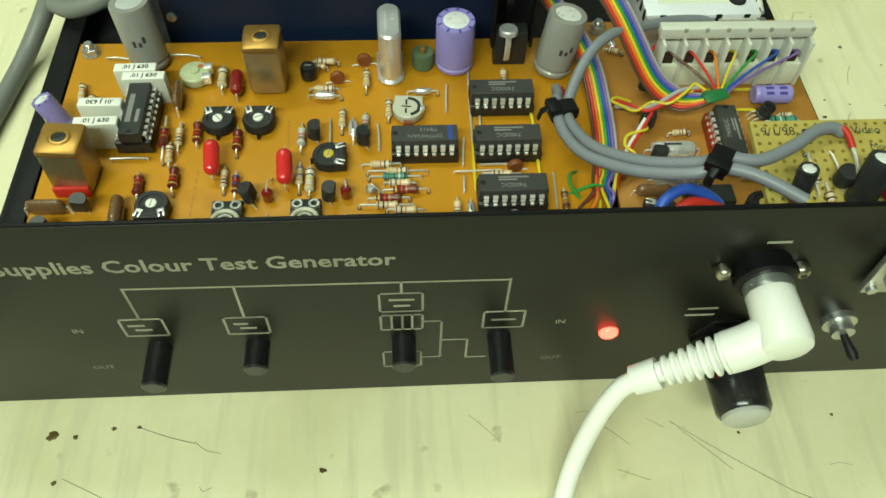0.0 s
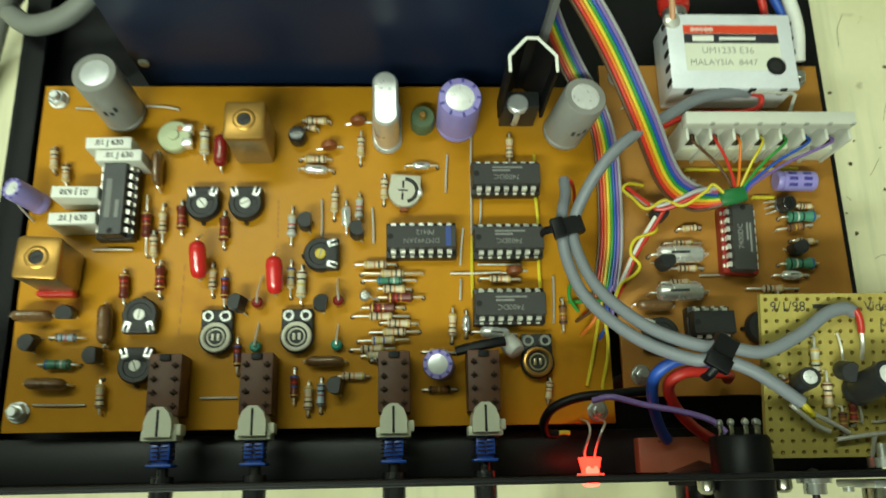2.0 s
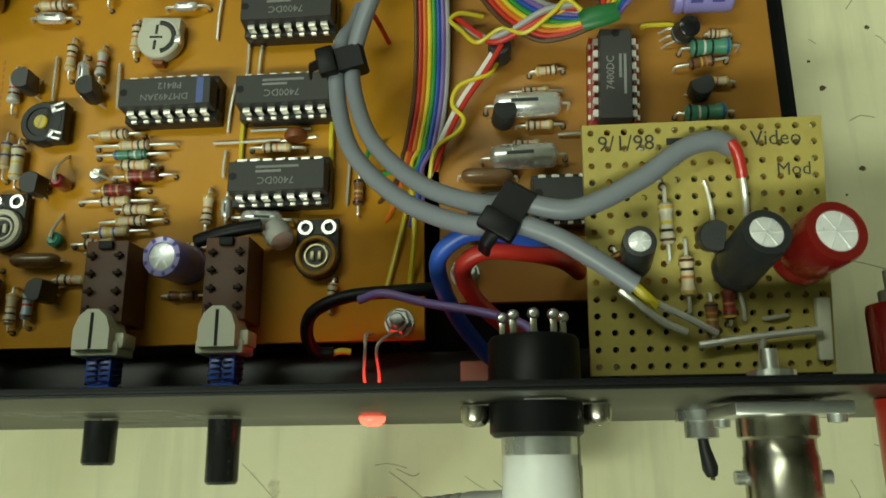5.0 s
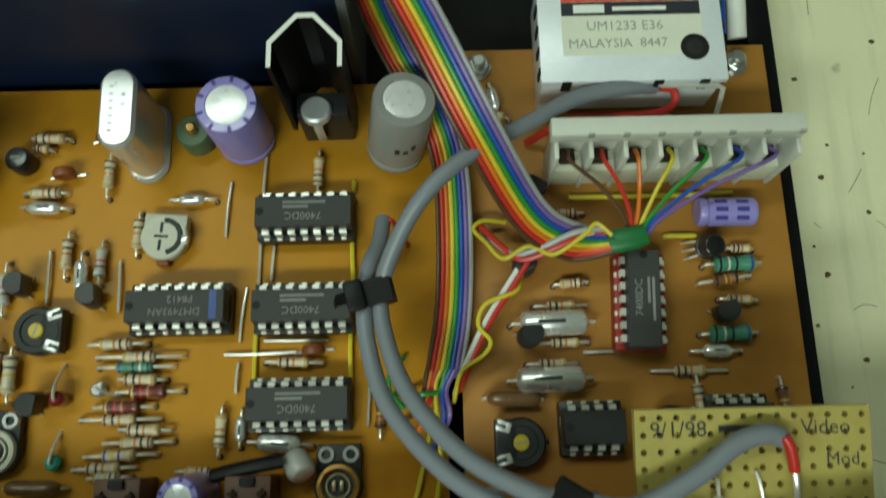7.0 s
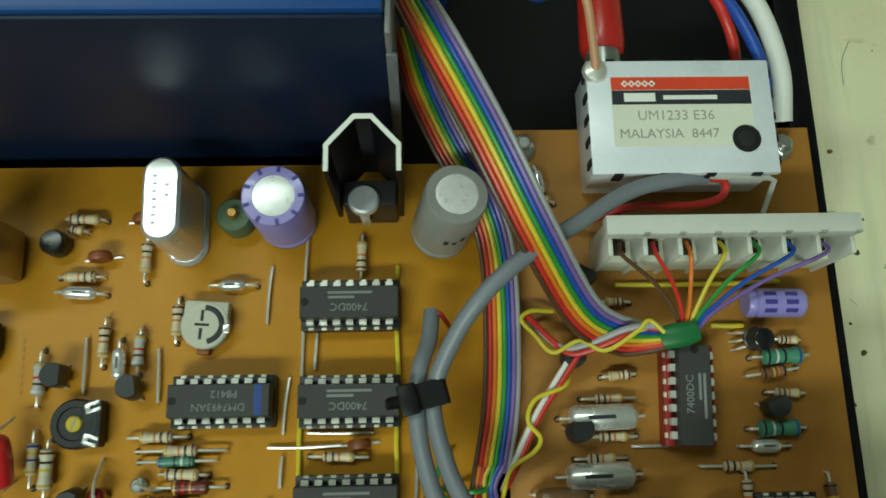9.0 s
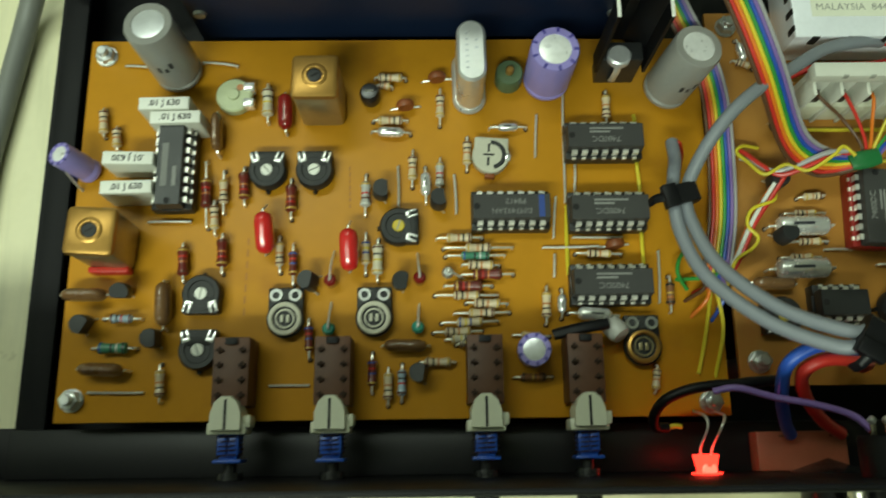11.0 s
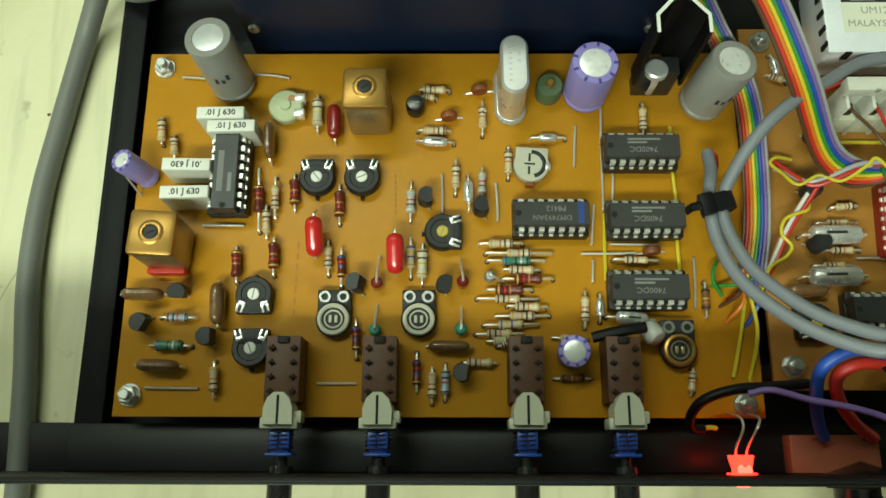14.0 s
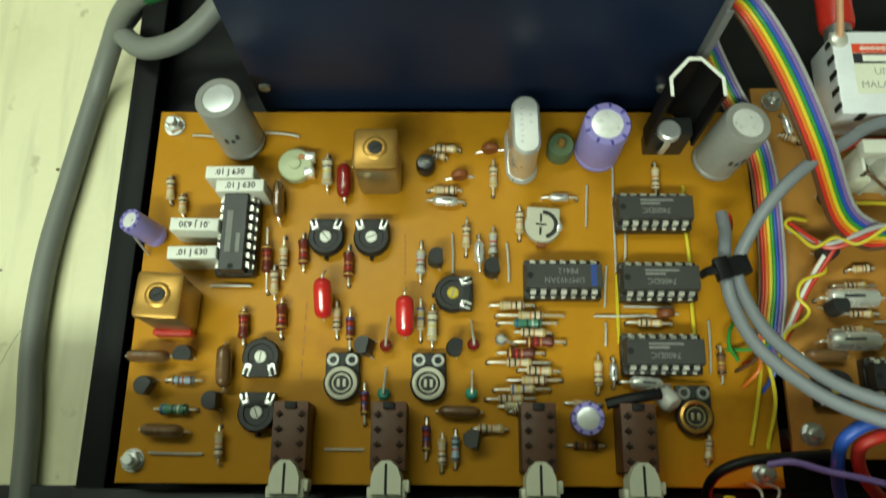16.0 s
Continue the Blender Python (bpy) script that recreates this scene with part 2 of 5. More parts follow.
def spline(pts, n=8):
    """A smooth line through the points."""
    p = [Vector(q) for q in pts]
    p = [p[0] * 2 - p[1]] + p + [p[-1] * 2 - p[-2]]
    out = []
    for k in range(1, len(p) - 2):
        for i in range(n):
            t = i / n
            a, b, c, d = p[k - 1], p[k], p[k + 1], p[k + 2]
            out.append(0.5 * ((2 * b) + (c - a) * t + (2 * a - 5 * b + 4 * c - d) * t * t + (3 * b - a - 3 * c + d) * t ** 3))
    return out + [p[-2]]


def sweep(bm, pts, r, seg=8, flat=1.0, taper=None):
    """A tube along points in mm."""
    pts = [Vector(q) for q in pts]
    rings, up = [], Vector((0, 0, 1))
    for k, q in enumerate(pts):
        d = (pts[min(k + 1, len(pts) - 1)] - pts[max(k - 1, 0)]).normalized()
        side = d.cross(up)
        if side.length < 0.05:
            side = d.cross(Vector((0.3, 1, 0)))
        side.normalize()
        n = side.cross(d).normalized()
        up = n
        rr = r * (taper[k] if taper else 1)
        rings.append([bm.verts.new((q + side * (rr * math.cos(2 * math.pi * i / seg)) + n * (flat * rr * math.sin(2 * math.pi * i / seg))) * S) for i in range(seg)])
    for a, b in zip(rings, rings[1:]):
        for i in range(seg):
            bm.faces.new((a[i], a[(i + 1) % seg], b[(i + 1) % seg], b[i]))
    bm.faces.new(rings[0][::-1])
    bm.faces.new(rings[-1])


def mesh_of(name, bm, material, smooth=True):
    me = bpy.data.meshes.new(name)
    bmesh.ops.recalc_face_normals(bm, faces=bm.faces)
    bm.to_mesh(me)
    bm.free()
    me.materials.append(M[material] if isinstance(material, str) else material)
    if smooth:
        for p in me.polygons:
            p.use_smooth = True
        me.set_sharp_from_angle(angle=radians(38))
    return me


def part(name, bm, material, parent, label="", m=None, smooth=True):
    me = bm if isinstance(bm, bpy.types.Mesh) else mesh_of(name, bm, material, smooth)
    ob = new(name, me)
    ob.parent = parent
    if m is not None:
        ob.matrix_basis = m
    if label:
        ob["label"] = label
    return ob


def thing(name, label, category, group="", kind="", at=(0, 0, 0)):
    ob = new(name)
    ob.empty_display_size = 0.01
    ob.location = Vector(at) * S
    return tagged(ob, label, category, group, kind)


def solo(name, bm, material, label, category, group="", kind="", smooth=True):
    return tagged(new(name, mesh_of(name, bm, material, smooth)), label, category, group, kind)


def place(x, y, z, rz=0.0, rx=0.0, ry=0.0):
    return pose(x * S, y * S, z * S, rx, ry, rz)


def lettering(name, text, size, material, parent, m, label="", align="CENTER", extrude=0.02, wide=1.0, bold=0.0):
    """Raised print, turned into a mesh."""
    cu = bpy.data.curves.new(name, "FONT")
    cu.body, cu.size, cu.align_x, cu.align_y, cu.extrude = text, size * S, align, "CENTER", extrude * S
    cu.resolution_u, cu.offset = 2, bold * S
    tmp = new(name, cu)
    me = bpy.data.meshes.new_from_object(tmp.evaluated_get(bpy.context.evaluated_depsgraph_get()))
    bpy.data.objects.remove(tmp)
    bpy.data.curves.remove(cu)
    me.name = name
    me.materials.clear()
    me.materials.append(M[material])
    if wide != 1.0:
        me.transform(Matrix.Diagonal((wide, 1, 1, 1)))
    return part(name, me, material, parent, label, m)


CACHE = {}


def bar(name, x0, x1, y0, y1, z, material, parent, m=None):
    """A line of print too small to read."""
    b = bmesh.new()
    box(b, x0, x1, y0, y1, z, z + 0.03)
    return part(name, b, material, parent, "", m, False)


def shared(key, make, material, smooth=True):
    """Mesh data shared by alike parts."""
    if key not in CACHE:
        bm = bmesh.new()
        make(bm)
        CACHE[key] = mesh_of(key.split("|")[0], bm, material, smooth)
    return CACHE[key]


# ---- the room and the bench ----
bm = bmesh.new()
box(bm, -900, 1100, -650, 750, -28, 0, 2)
bench = solo("workbench", bm, "bench", "cream laminate workbench top, stained and scratched", "workbench", kind="structure")
for lx in (-840, 1040):
    for ly in (-590, 690):
        bm = bmesh.new()
        box(bm, lx - 30, lx + 30, ly - 30, ly + 30, -900, -28, 2)
        part("bench_leg", bm, "floorpan", bench, "dark steel bench leg")
for name, dims in (("wall_north", (-2000, 2200, 1500, 1560, -900, 1900)), ("wall_south", (-2000, 2200, -1960, -1900, -900, 1900)),
                   ("wall_west", (-2060, -2000, -1900, 1500, -900, 1900)), ("wall_east", (2200, 2260, -1900, 1500, -900, 1900)),
                   ("floor", (-2060, 2260, -1960, 1560, -960, -900)), ("ceiling", (-2060, 2260, -1960, 1560, 1900, 1960))):
    bm = bmesh.new()
    box(bm, *dims)
    solo(name, bm, "wall", "plain pale painted workshop surface", name.split("_")[0], kind="structure", smooth=False)

random.seed(5)


def blot(name, x, y, r, material, label):
    y -= 2.2 if y < 0 else 0.0
    bm = bmesh.new()
    n = 14
    ring = [r * random.uniform(0.6, 1.15) for _ in range(n)]
    vs = [bm.verts.new((ring[i] * math.cos(2 * math.pi * i / n) * S, ring[i] * 0.8 * math.sin(2 * math.pi * i / n) * S, 0)) for i in range(n)]
    top = [bm.verts.new((v.co.x * 0.8, v.co.y * 0.8, 0.00012)) for v in vs]
    for i in range(n):
        bm.faces.new((vs[i], vs[(i + 1) % n], top[(i + 1) % n], top[i]))
    bm.faces.new(top)
    part(name, bm, material, bench, label, place(x, y, 0.03))


def scratch(x1, y1, x2, y2, w=0.13):
    if max(y1, y2) < 0:
        y1, y2 = y1 - 2.2, y2 - 2.2
    bm = bmesh.new()
    mid = ((x1 + x2) / 2 + random.uniform(-1, 1), (y1 + y2) / 2 + random.uniform(-1, 1), 0.02)
    sweep(bm, spline([(x1, y1, 0.0), mid, (x2, y2, 0.0)], 5), w, 5, 0.3)
    part("scratch", bm, "scratch", bench)


for x, y, r in ((9.0, -21.5, 1.7), (79.5, -33.6, 1.1), (15, -22, 0.8), (24.5, -20.0, 0.9), (31, -20.0, 0.7), (12, -34, 0.8), (180, -50, 0.6), (217, -24, 0.6), (190, -28, 0.5), (250, 60, 0.9), (252, 84, 0.9), (262, 75, 0.7),
                (249, 110, 0.8), (256, 40, 0.8), (-40, 92, 0.8), (-52, 60, 0.6), (270, 120, 0.9), (246, 48, 0.6), (288, 60, 0.7), (262, 20, 0.8)):
    blot("stain", x, y, r, "stain", "dark burnt spot")
for a in ((31, -20, 46, -25), (46, -24.5, 53, -28), (14, -33, 28, -40), (118, -20, 126, -28), (150, -22, 160, -30), (172, -24, 200, -44), (174, -26, 186, -38), (200, -44, 230, -58), (266, 100, 270, 110), (258, 80, 262, 86),
          (150, -48, 170, -70), (60, -60, 90, -66), (-48, 30, -42, 44), (246, 20, 260, 16), (255, 128, 258, 140)):
    scratch(*a)
for _ in range(26):
    x, y, a = random.uniform(241, 300), random.uniform(-40, 150), random.uniform(0, 3.14)
    k = random.uniform(1.5, 6)
    scratch(x, y, x + k * math.cos(a), y + k * math.sin(a), 0.11)
for _ in range(22):
    x, y, a = random.uniform(-30, 240), random.uniform(-75, -18), random.uniform(-0.9, 0.2)
    k = random.uniform(2, 9)
    scratch(x, y, x + k * math.cos(a), y + k * math.sin(a), 0.10)
for _ in range(16):
    blot("stain", random.uniform(241, 300), random.uniform(-40, 150), random.uniform(0.25, 0.6), "stain", "dark burnt spot")


# ---- the chassis ----
chassis = thing("instrument_chassis", "black steel chassis with a tall dark front panel", "chassis")
PT, PB, PF, PK = 78.8, 2.6, -14.5, -13.2     # front panel: top, bottom, front and back faces
bm = bmesh.new()
box(bm, -13, 236, -13.1, 190, 2.0, 4.0, 0.3)
part("base_tray", bm, "floorpan", chassis, "dark grey steel floor pan")
bm = bmesh.new()
box(bm, -14.0, -12.2, -9.4, 190, 1.5, 15, 0.4)
box(bm, -13.0, -6.5, -9.4, 190, 13.6, 15.1, 0.4)
part("side_wall", bm, "black", chassis)
bm = bmesh.new()
box(bm, 235.2, 237.0, -9.4, 190, 1.5, 17, 0.4)
box(bm, 231.0, 236.0, -9.4, 190, 15.6, 17.1, 0.4)
part("side_wall", bm, "black", chassis)
bm = bmesh.new()
box(bm, -14, 237, 190, 192, 1.5, 17, 0.4)
part("back_wall", bm, "black", chassis)
bm = bmesh.new()
box(bm, -75, 262, PF, PF + 0.45, PB, PT - 0.2, 0.1)
panel = part("front_panel", bm, "panel", chassis, "olive-grey anodised front panel with white lettering", place(0, 0, 0))
bm = bmesh.new()
box(bm, -75, 262, PF + 0.46, PK, PB, PT, 0.2)
box(bm, -75, -14.3, PK - 0.5, -0.5, PB + 0.5, PB + 2.0, 0.3)
part("panel_back", bm, "black", chassis, "black painted back of the panel", place(0, 0, 0))
bm = bmesh.new()
box(bm, -14, 236, -13.15, -1.2, 4.1, 17, 0.4)
part("front_flange", bm, "flange", chassis, "worn grey steel front flange")
for x in (-60, 250):
    bm = bmesh.new()
    lathe(bm, [(0, 0), (4.2, 0), (4, 3), (0, 3)], 14)
    part("rubber_foot", bm, "blackpl", chassis, "", place(x * 0.5 + 47 if x > 0 else -8, 150, 0))


def lift(z):
    return z + 0.6


def face(x, z, y=PF):
    """On the front of the panel."""
    return pose(x * S, (y - 0.02) * S, lift(z) * S, 90, 0, 0)


lettering("title_lettering", "Supplies Colour Test Generator", 6.2, "whiteink", panel, face(59.3, 64.0), "white sans-serif title", wide=1.0, bold=0.11)


def line(x1, z1, x2, z2, w=0.55):
    bm = bmesh.new()
    a, b = Vector((x1, lift(z1))), Vector((x2, lift(z2)))
    d = (b - a).normalized() * (w / 2)
    n = Vector((-d.y, d.x))
    q = [a - d + n, a - d - n, b + d - n, b + d + n]
    lo = [bm.verts.new((p.x * S, (PF - 0.01) * S, p.y * S)) for p in q]
    hi = [bm.verts.new((p.x * S, (PF - 0.06) * S, p.y * S)) for p in q]
    bm.faces.new(hi)
    for i in range(4):
        bm.faces.new((lo[i], lo[(i + 1) % 4], hi[(i + 1) % 4], hi[i]))
    part("printed_line", bm, "whiteink", panel, "", None, False)


def frame_lines(x0, x1, z0, z1):
    line(x0, z0, x1, z0)
    line(x1, z0, x1, z1)
    line(x1, z1, x0, z1)
    line(x0, z1, x0, z0)


line(42.1, 55.6, 124.6, 55.0)
for x, z in ((42.1, 42.8), (65.3, 42.2), (124.8, 41.2)):
    line(x, 55.2, x, z)
    frame_lines(x - 4.8, x + 4.8, z - 7.6, z)
line(101, 55.2, 101, 50.8)
frame_lines(96, 105.7, 42.7, 50.6)
frame_lines(96, 105.7, 34.2, 41.0)
line(98.5, 34.2, 98.5, 41)
line(101, 34.2, 101, 41)
line(103.3, 34.2, 103.3, 41)
frame_lines(96, 105.4, 14.8, 22.8)
line(105.8, 37.7, 110.2, 37.7)
line(110.2, 37.7, 110.2, 19.4)
line(110.2, 19.4, 105.8, 19.4)
line(110.2, 28.2, 116.7, 28.2)
line(116.7, 28.2, 116.7, 18.6)
line(116.7, 18.6, 121.5, 18.6)
# small captions
for word, x, z in (("IN", 27, 38.2), ("OUT", 27, 19.8), ("IN", 138.6, 35.4), ("OUT", 138.8, 16.6)):
    lettering("caption", word, 2.5, "whiteink", panel, face(x, z), "small white caption")
for x, z, w in ((180.2, 66.4, 4.6), (40.6, 39.9, 3.0), (41.8, 37.9, 3.0), (64.0, 39.3, 2.6), (65.4, 37.3, 3.0), (124.8, 37.4, 5.0), (101, 47.8, 5), (101, 45.2, 3), (172, 39.5, 6.4), (172, 36.5, 6.4)):
    line(x - w / 2, z, x + w / 2, z, 0.8)

# ---- the two circuit boards ----
board = thing("main_circuit_board", "amber laminate circuit board crowded with through-hole components in the chassis", "circuit board", at=(0, 0, B))
bm = bmesh.new()
box(bm, 0, 160.2, 0, 98.8, -1.6, 0, 0.15)
part("laminate", bm, "pcb", board, "translucent amber laminate sheet")
side = thing("side_circuit_board", "tan laminate circuit board beside the main one, carrying a shielded modulator", "circuit board", at=(0, 0, B))
bm = bmesh.new()
box(bm, 163.2, 230.7, 6.8, 106.2, -1.6, 0, 0.15)
part("laminate", bm, "pcb_r", side, "tan laminate sheet")
ON = board


def standoff(x, y, who):
    bm = bmesh.new()
    lathe(bm, [(0, -20.8), (2.6, -20.8), (2.6, -1.7), (0, -1.7)], 12)
    part("spacer", bm, "steel", who, "", place(x, y, 0))
    bm = bmesh.new()
    lathe(bm, [(2.0, 0), (2.8, 0), (2.8, 0.5), (1.6, 0.5)], 18)
    washer = part("screw", bm, "steel", who, "zinc-plated screw with nut", place(x, y, 0))
    bm = bmesh.new()
    lathe(bm, [(0, 0.5), (2.5, 0.5), (2.5, 2.3), (2.1, 2.6), (0, 2.6)], 6)
    lathe(bm, [(0, 2.6), (1.4, 2.6), (1.4, 4.0), (1.1, 4.3), (0, 4.3)], 12)
    part("nut", bm, "steel", washer, "", place(0, 0, 0, random.uniform(0, 60)))


for x, y in ((4.4, 94.2), (4.0, 5.2), (155.4, 3.2)):
    standoff(x, y, board)
for x, y in ((168.5, 101.8), (223.6, 101.4), (168.0, 12.5)):
    standoff(x, y, side)

PAINT = {"beige": ("r_beige", ("b_brown", "b_black", "b_orange", "b_gold")), "cream": ("r_cream", ("b_brown", "b_black", "b_yellow", "b_gold")),
         "grey": ("r_grey", ("b_white", "b_brown", "b_red", "b_gold")), "maroon": ("r_maroon", ("b_gold", "b_red", "b_orange", "b_brown")),
         "maroonblue": ("r_maroon", ("b_blue", "b_red", "b_blue", "b_gold")), "bluebeige": ("r_beige", ("b_blue", "b_yellow", "b_blue", "b_gold")),
         "blue": ("r_blue", ("b_brown", "b_black", "b_red", "b_brown")), "green": ("r_green", ("b_black", "b_white", "b_black", "b_blue")),
         "brown": ("r_brown", ("b_black", "b_orange", "b_gold", "b_black")), "silver": ("brightcan", ())}
WORDS = {"beige": "beige colour-banded resistor", "cream": "large cream colour-banded resistor", "grey": "grey-white colour-banded resistor", "maroon": "dark red colour-banded resistor",
         "maroonblue": "dark red resistor with blue bands", "bluebeige": "beige resistor with blue bands", "blue": "pale blue colour-banded resistor", "green": "green colour-banded resistor",
         "brown": "brown colour-banded resistor", "silver": "silver foil axial capacitor"}


def axial(x1, y1, x2, y2, kind, length, r, who=None):
    """A two-lead component lying on the board."""
    who = who or ON
    rs = random.uniform
    dx, dy = x2 - x1, y2 - y1
    span = math.hypot(dx, dy)
    length = min(length, span - 1.2)
    ang = math.degrees(math.atan2(dy, dx)) + (180 if random.random() < 0.4 else 0)
    z = r + rs(0.25, 0.9)
    body, bands = PAINT[kind]
    h = length / 2
    turn = Matrix.Rotation(math.pi / 2, 4, "Y")

    def shape(b):
        if kind == "silver":
            lathe(b, [(0, -h), (0.5 * r, -h), (0.86 * r, -h + 0.5), (r, -h + 1.1), (r, h - 1.1), (0.86 * r, h - 0.5), (0.5 * r, h), (0, h)], 16, turn)
        else:
            lathe(b, [(0, -h), (0.55 * r, -h), (0.95 * r, -h + 0.35), (r, -h + 0.8), (r, -h * 0.62), (0.84 * r, -h * 0.45), (0.84 * r, h * 0.45), (r, h * 0.62), (r, h - 0.8),
                      (0.95 * r, h - 0.35), (0.55 * r, h), (0, h)], 14, turn)
    name = "axial_capacitor" if kind == "silver" else "resistor"
    key = f"{name}|{kind}|{length:.1f}|{r:.2f}"
    ob = part(name, shared(key, shape, body), body, who, WORDS[kind], place((x1 + x2) / 2, (y1 + y2) / 2, z, ang, rs(0, 360)))
    ob.rotation_euler = (0, radians(rs(-2, 2)), radians(ang))
    for k, col in enumerate(bands):
        t = (-0.78, -0.33, 0.05, 0.78)[k] * h
        rr = r * (1.015 if abs(t) > 0.62 * h else 0.86)
        w = 0.42 if length > 5 else 0.32
        part("band", shared(f"band|{col}|{rr:.2f}|{w}", lambda b: lathe(b, [(rr - 0.15, -w / 2), (rr + 0.02, -w / 2), (rr + 0.02, w / 2), (rr - 0.15, w / 2)], 14, turn), col), col, ob, "", place(t, 0, 0))
    if kind == "silver":
        w = h * 0.8
        part("print", shared(f"print|{r:.2f}|{length:.1f}", lambda b: box(b, -w / 2, w / 2, -0.14 * r, 0.14 * r, r - 0.08, r + 0.03), "labelblack"), "labelblack", ob, "", place(0.1 * h, 0, 0))
    for sgn in (-1, 1):
        e = sgn * span / 2
        b = bmesh.new()
        sweep(b, [(sgn * (h - 0.2), 0, 0), (e - sgn * 0.5, 0, 0), (e - sgn * 0.12, 0, -0.2), (e, 0, -0.7), (e, 0, -z - 0.8)], 0.3, 6)
        part("lead", b, "tin", ob)
        part("solder_hole", shared("solder_hole|x", lambda q: lathe(q, [(0, 0.02), (0.62, 0.02), (0.62, 0), (0, 0)], 10), "hole"), "hole", ob, "", place(e, 0, -z + 0.01))
    return ob


def jumper(x1, y1, x2, y2, kind, who=None):
    """A wire link between two holes."""
    b = bmesh.new()
    dx, dy = x2 - x1, y2 - y1
    lift = random.uniform(0.5, 1.0)
    bow = random.uniform(-0.25, 0.25)
    n = 8
    pts = [(0, 0, -1)] + [(dx * t / n - dy * bow * 0.06 * math.sin(math.pi * t / n), dy * t / n + dx * bow * 0.06 * math.sin(math.pi * t / n), lift + 0.3 * math.sin(math.pi * t / n)) for t in range(n + 1)] + [(dx, dy, -1)]
    sweep(b, pts, 0.5 if kind == "yellow" else 0.32, 7)
    words = "yellow insulated wire link" if kind == "yellow" else "bare tinned wire link"
    return part("wire_link", b, "w_" + kind, who or ON, words, place(x1, y1, 0))


def to92(x, y, ang, who=None):
    """A small black transistor on three legs."""
    def shape(b):
        n = 12
        out = [(2.3 * math.cos(a), 2.3 * math.sin(a)) for a in (math.pi * (-0.21 + 1.42 * i / n) for i in range(n + 1))]
        lo = [b.verts.new((p[0] * S, p[1] * S, 0)) for p in out]
        mid = [b.verts.new((p[0] * S, p[1] * S, 4.4 * S)) for p in out]
        top = [b.verts.new((p[0] * 0.93 * S, p[1] * 0.93 * S, 4.7 * S)) for p in out]
        m = len(out)
        for i in range(m):
            j = (i + 1) % m
            b.faces.new((lo[i], lo[j], mid[j], mid[i]))
            b.faces.new((mid[i], mid[j], top[j], top[i]))
        b.faces.new(lo[::-1])
        b.faces.new(top)
    ob = part("transistor", shared("transistor|x", shape, "ic2"), "ic2", who or ON, "small black half-round plastic transistor on three legs")
    ob.matrix_basis = place(x, y, 1.9, ang, random.uniform(-14, 14), random.uniform(-8, 8))
    for k in (-1, 0, 1):
        b = bmesh.new()
        sweep(b, [(k * 1.27, -0.3, 0.2), (k * 1.7, -0.3, -0.7), (k * 2.2, -0.5 - abs(k) * 0.6, -1.6), (k * 2.3, -0.6 - abs(k) * 0.7, -3.0)], 0.24, 6)
        part("lead", b, "tin", ob)
    return ob


def dip(x, y, ang, pins, socket, text=(), who=None, chip="ic", up=0.0, bars=()):
    """A chip in its socket; x, y is the middle."""
    who = who or ON
    n = pins // 2
    L = n * 2.54 + 1.5
    def base(b):
        box(b, -L / 2, L / 2, -4.9, -2.3, 0.1, 4.1, 0.2)
        box(b, -L / 2, L / 2, 2.3, 4.9, 0.1, 4.1, 0.2)
        box(b, -L / 2, -L / 2 + 2, -2.4, 2.4, 0.1, 3.2, 0.15)
        box(b, L / 2 - 2, L / 2, -2.4, 2.4, 0.1, 3.2, 0.15)
    ob = part("chip_socket", shared(f"chip_socket|{pins}|{socket}", base, socket), socket, who, ("red" if socket == "redsocket" else "black") + " moulded socket holding a dual in-line chip", place(x, y, up, ang))
    def body(b):
        vs = box(b, -L / 2 + 0.1, L / 2 - 0.1, -3.25, 3.25, 4.3, 7.9)
        for v in vs:
            if v.co.z > 6.5 * S:
                v.co.y *= 0.93
                v.co.x *= 0.985
        bmesh.ops.bevel(b, geom=list(b.edges), offset=0.12 * S, segments=1, affect="EDGES")
    part("chip", shared(f"chip|{pins}|{chip}", body, chip), chip, ob, "dark grey moulded integrated circuit")
    def notch(b):
        lathe(b, [(0, 7.92), (0.8, 7.92), (0.8, 7.8), (0, 7.8)], 12)
    part("notch", shared("notch|x", notch, "dark"), "dark", ob, "", place(-L / 2 + 1.2, 0, 0))
    def pin(b):
        vs = box(b, -0.7, 0.7, 3.2, 4.1, 5.7, 6.1)
        box(b, -0.7, 0.7, 3.85, 4.15, 4.15, 6.08)
        box(b, -0.28, 0.28, 3.85, 4.15, 3.0, 4.2)
        box(b, -0.5, 0.5, 4.45, 4.96, 3.5, 4.17)
    for i in range(n):
        for s in (0, 180):
            px = (i - (n - 1) / 2) * 2.54
            part("pin", shared("pin|x", pin, "tin", False), "tin", ob, "", place(px, 0, 0) @ pose(0, 0, 0, 0, 0, s))
    for i, (word, size, py, px) in enumerate(text):
        lettering("chip_print", word, size, "icink", ob, place(px, py, 7.93, 180))
    for q in bars:
        bar("chip_print", *q, 7.91, "icink", ob)
    return ob


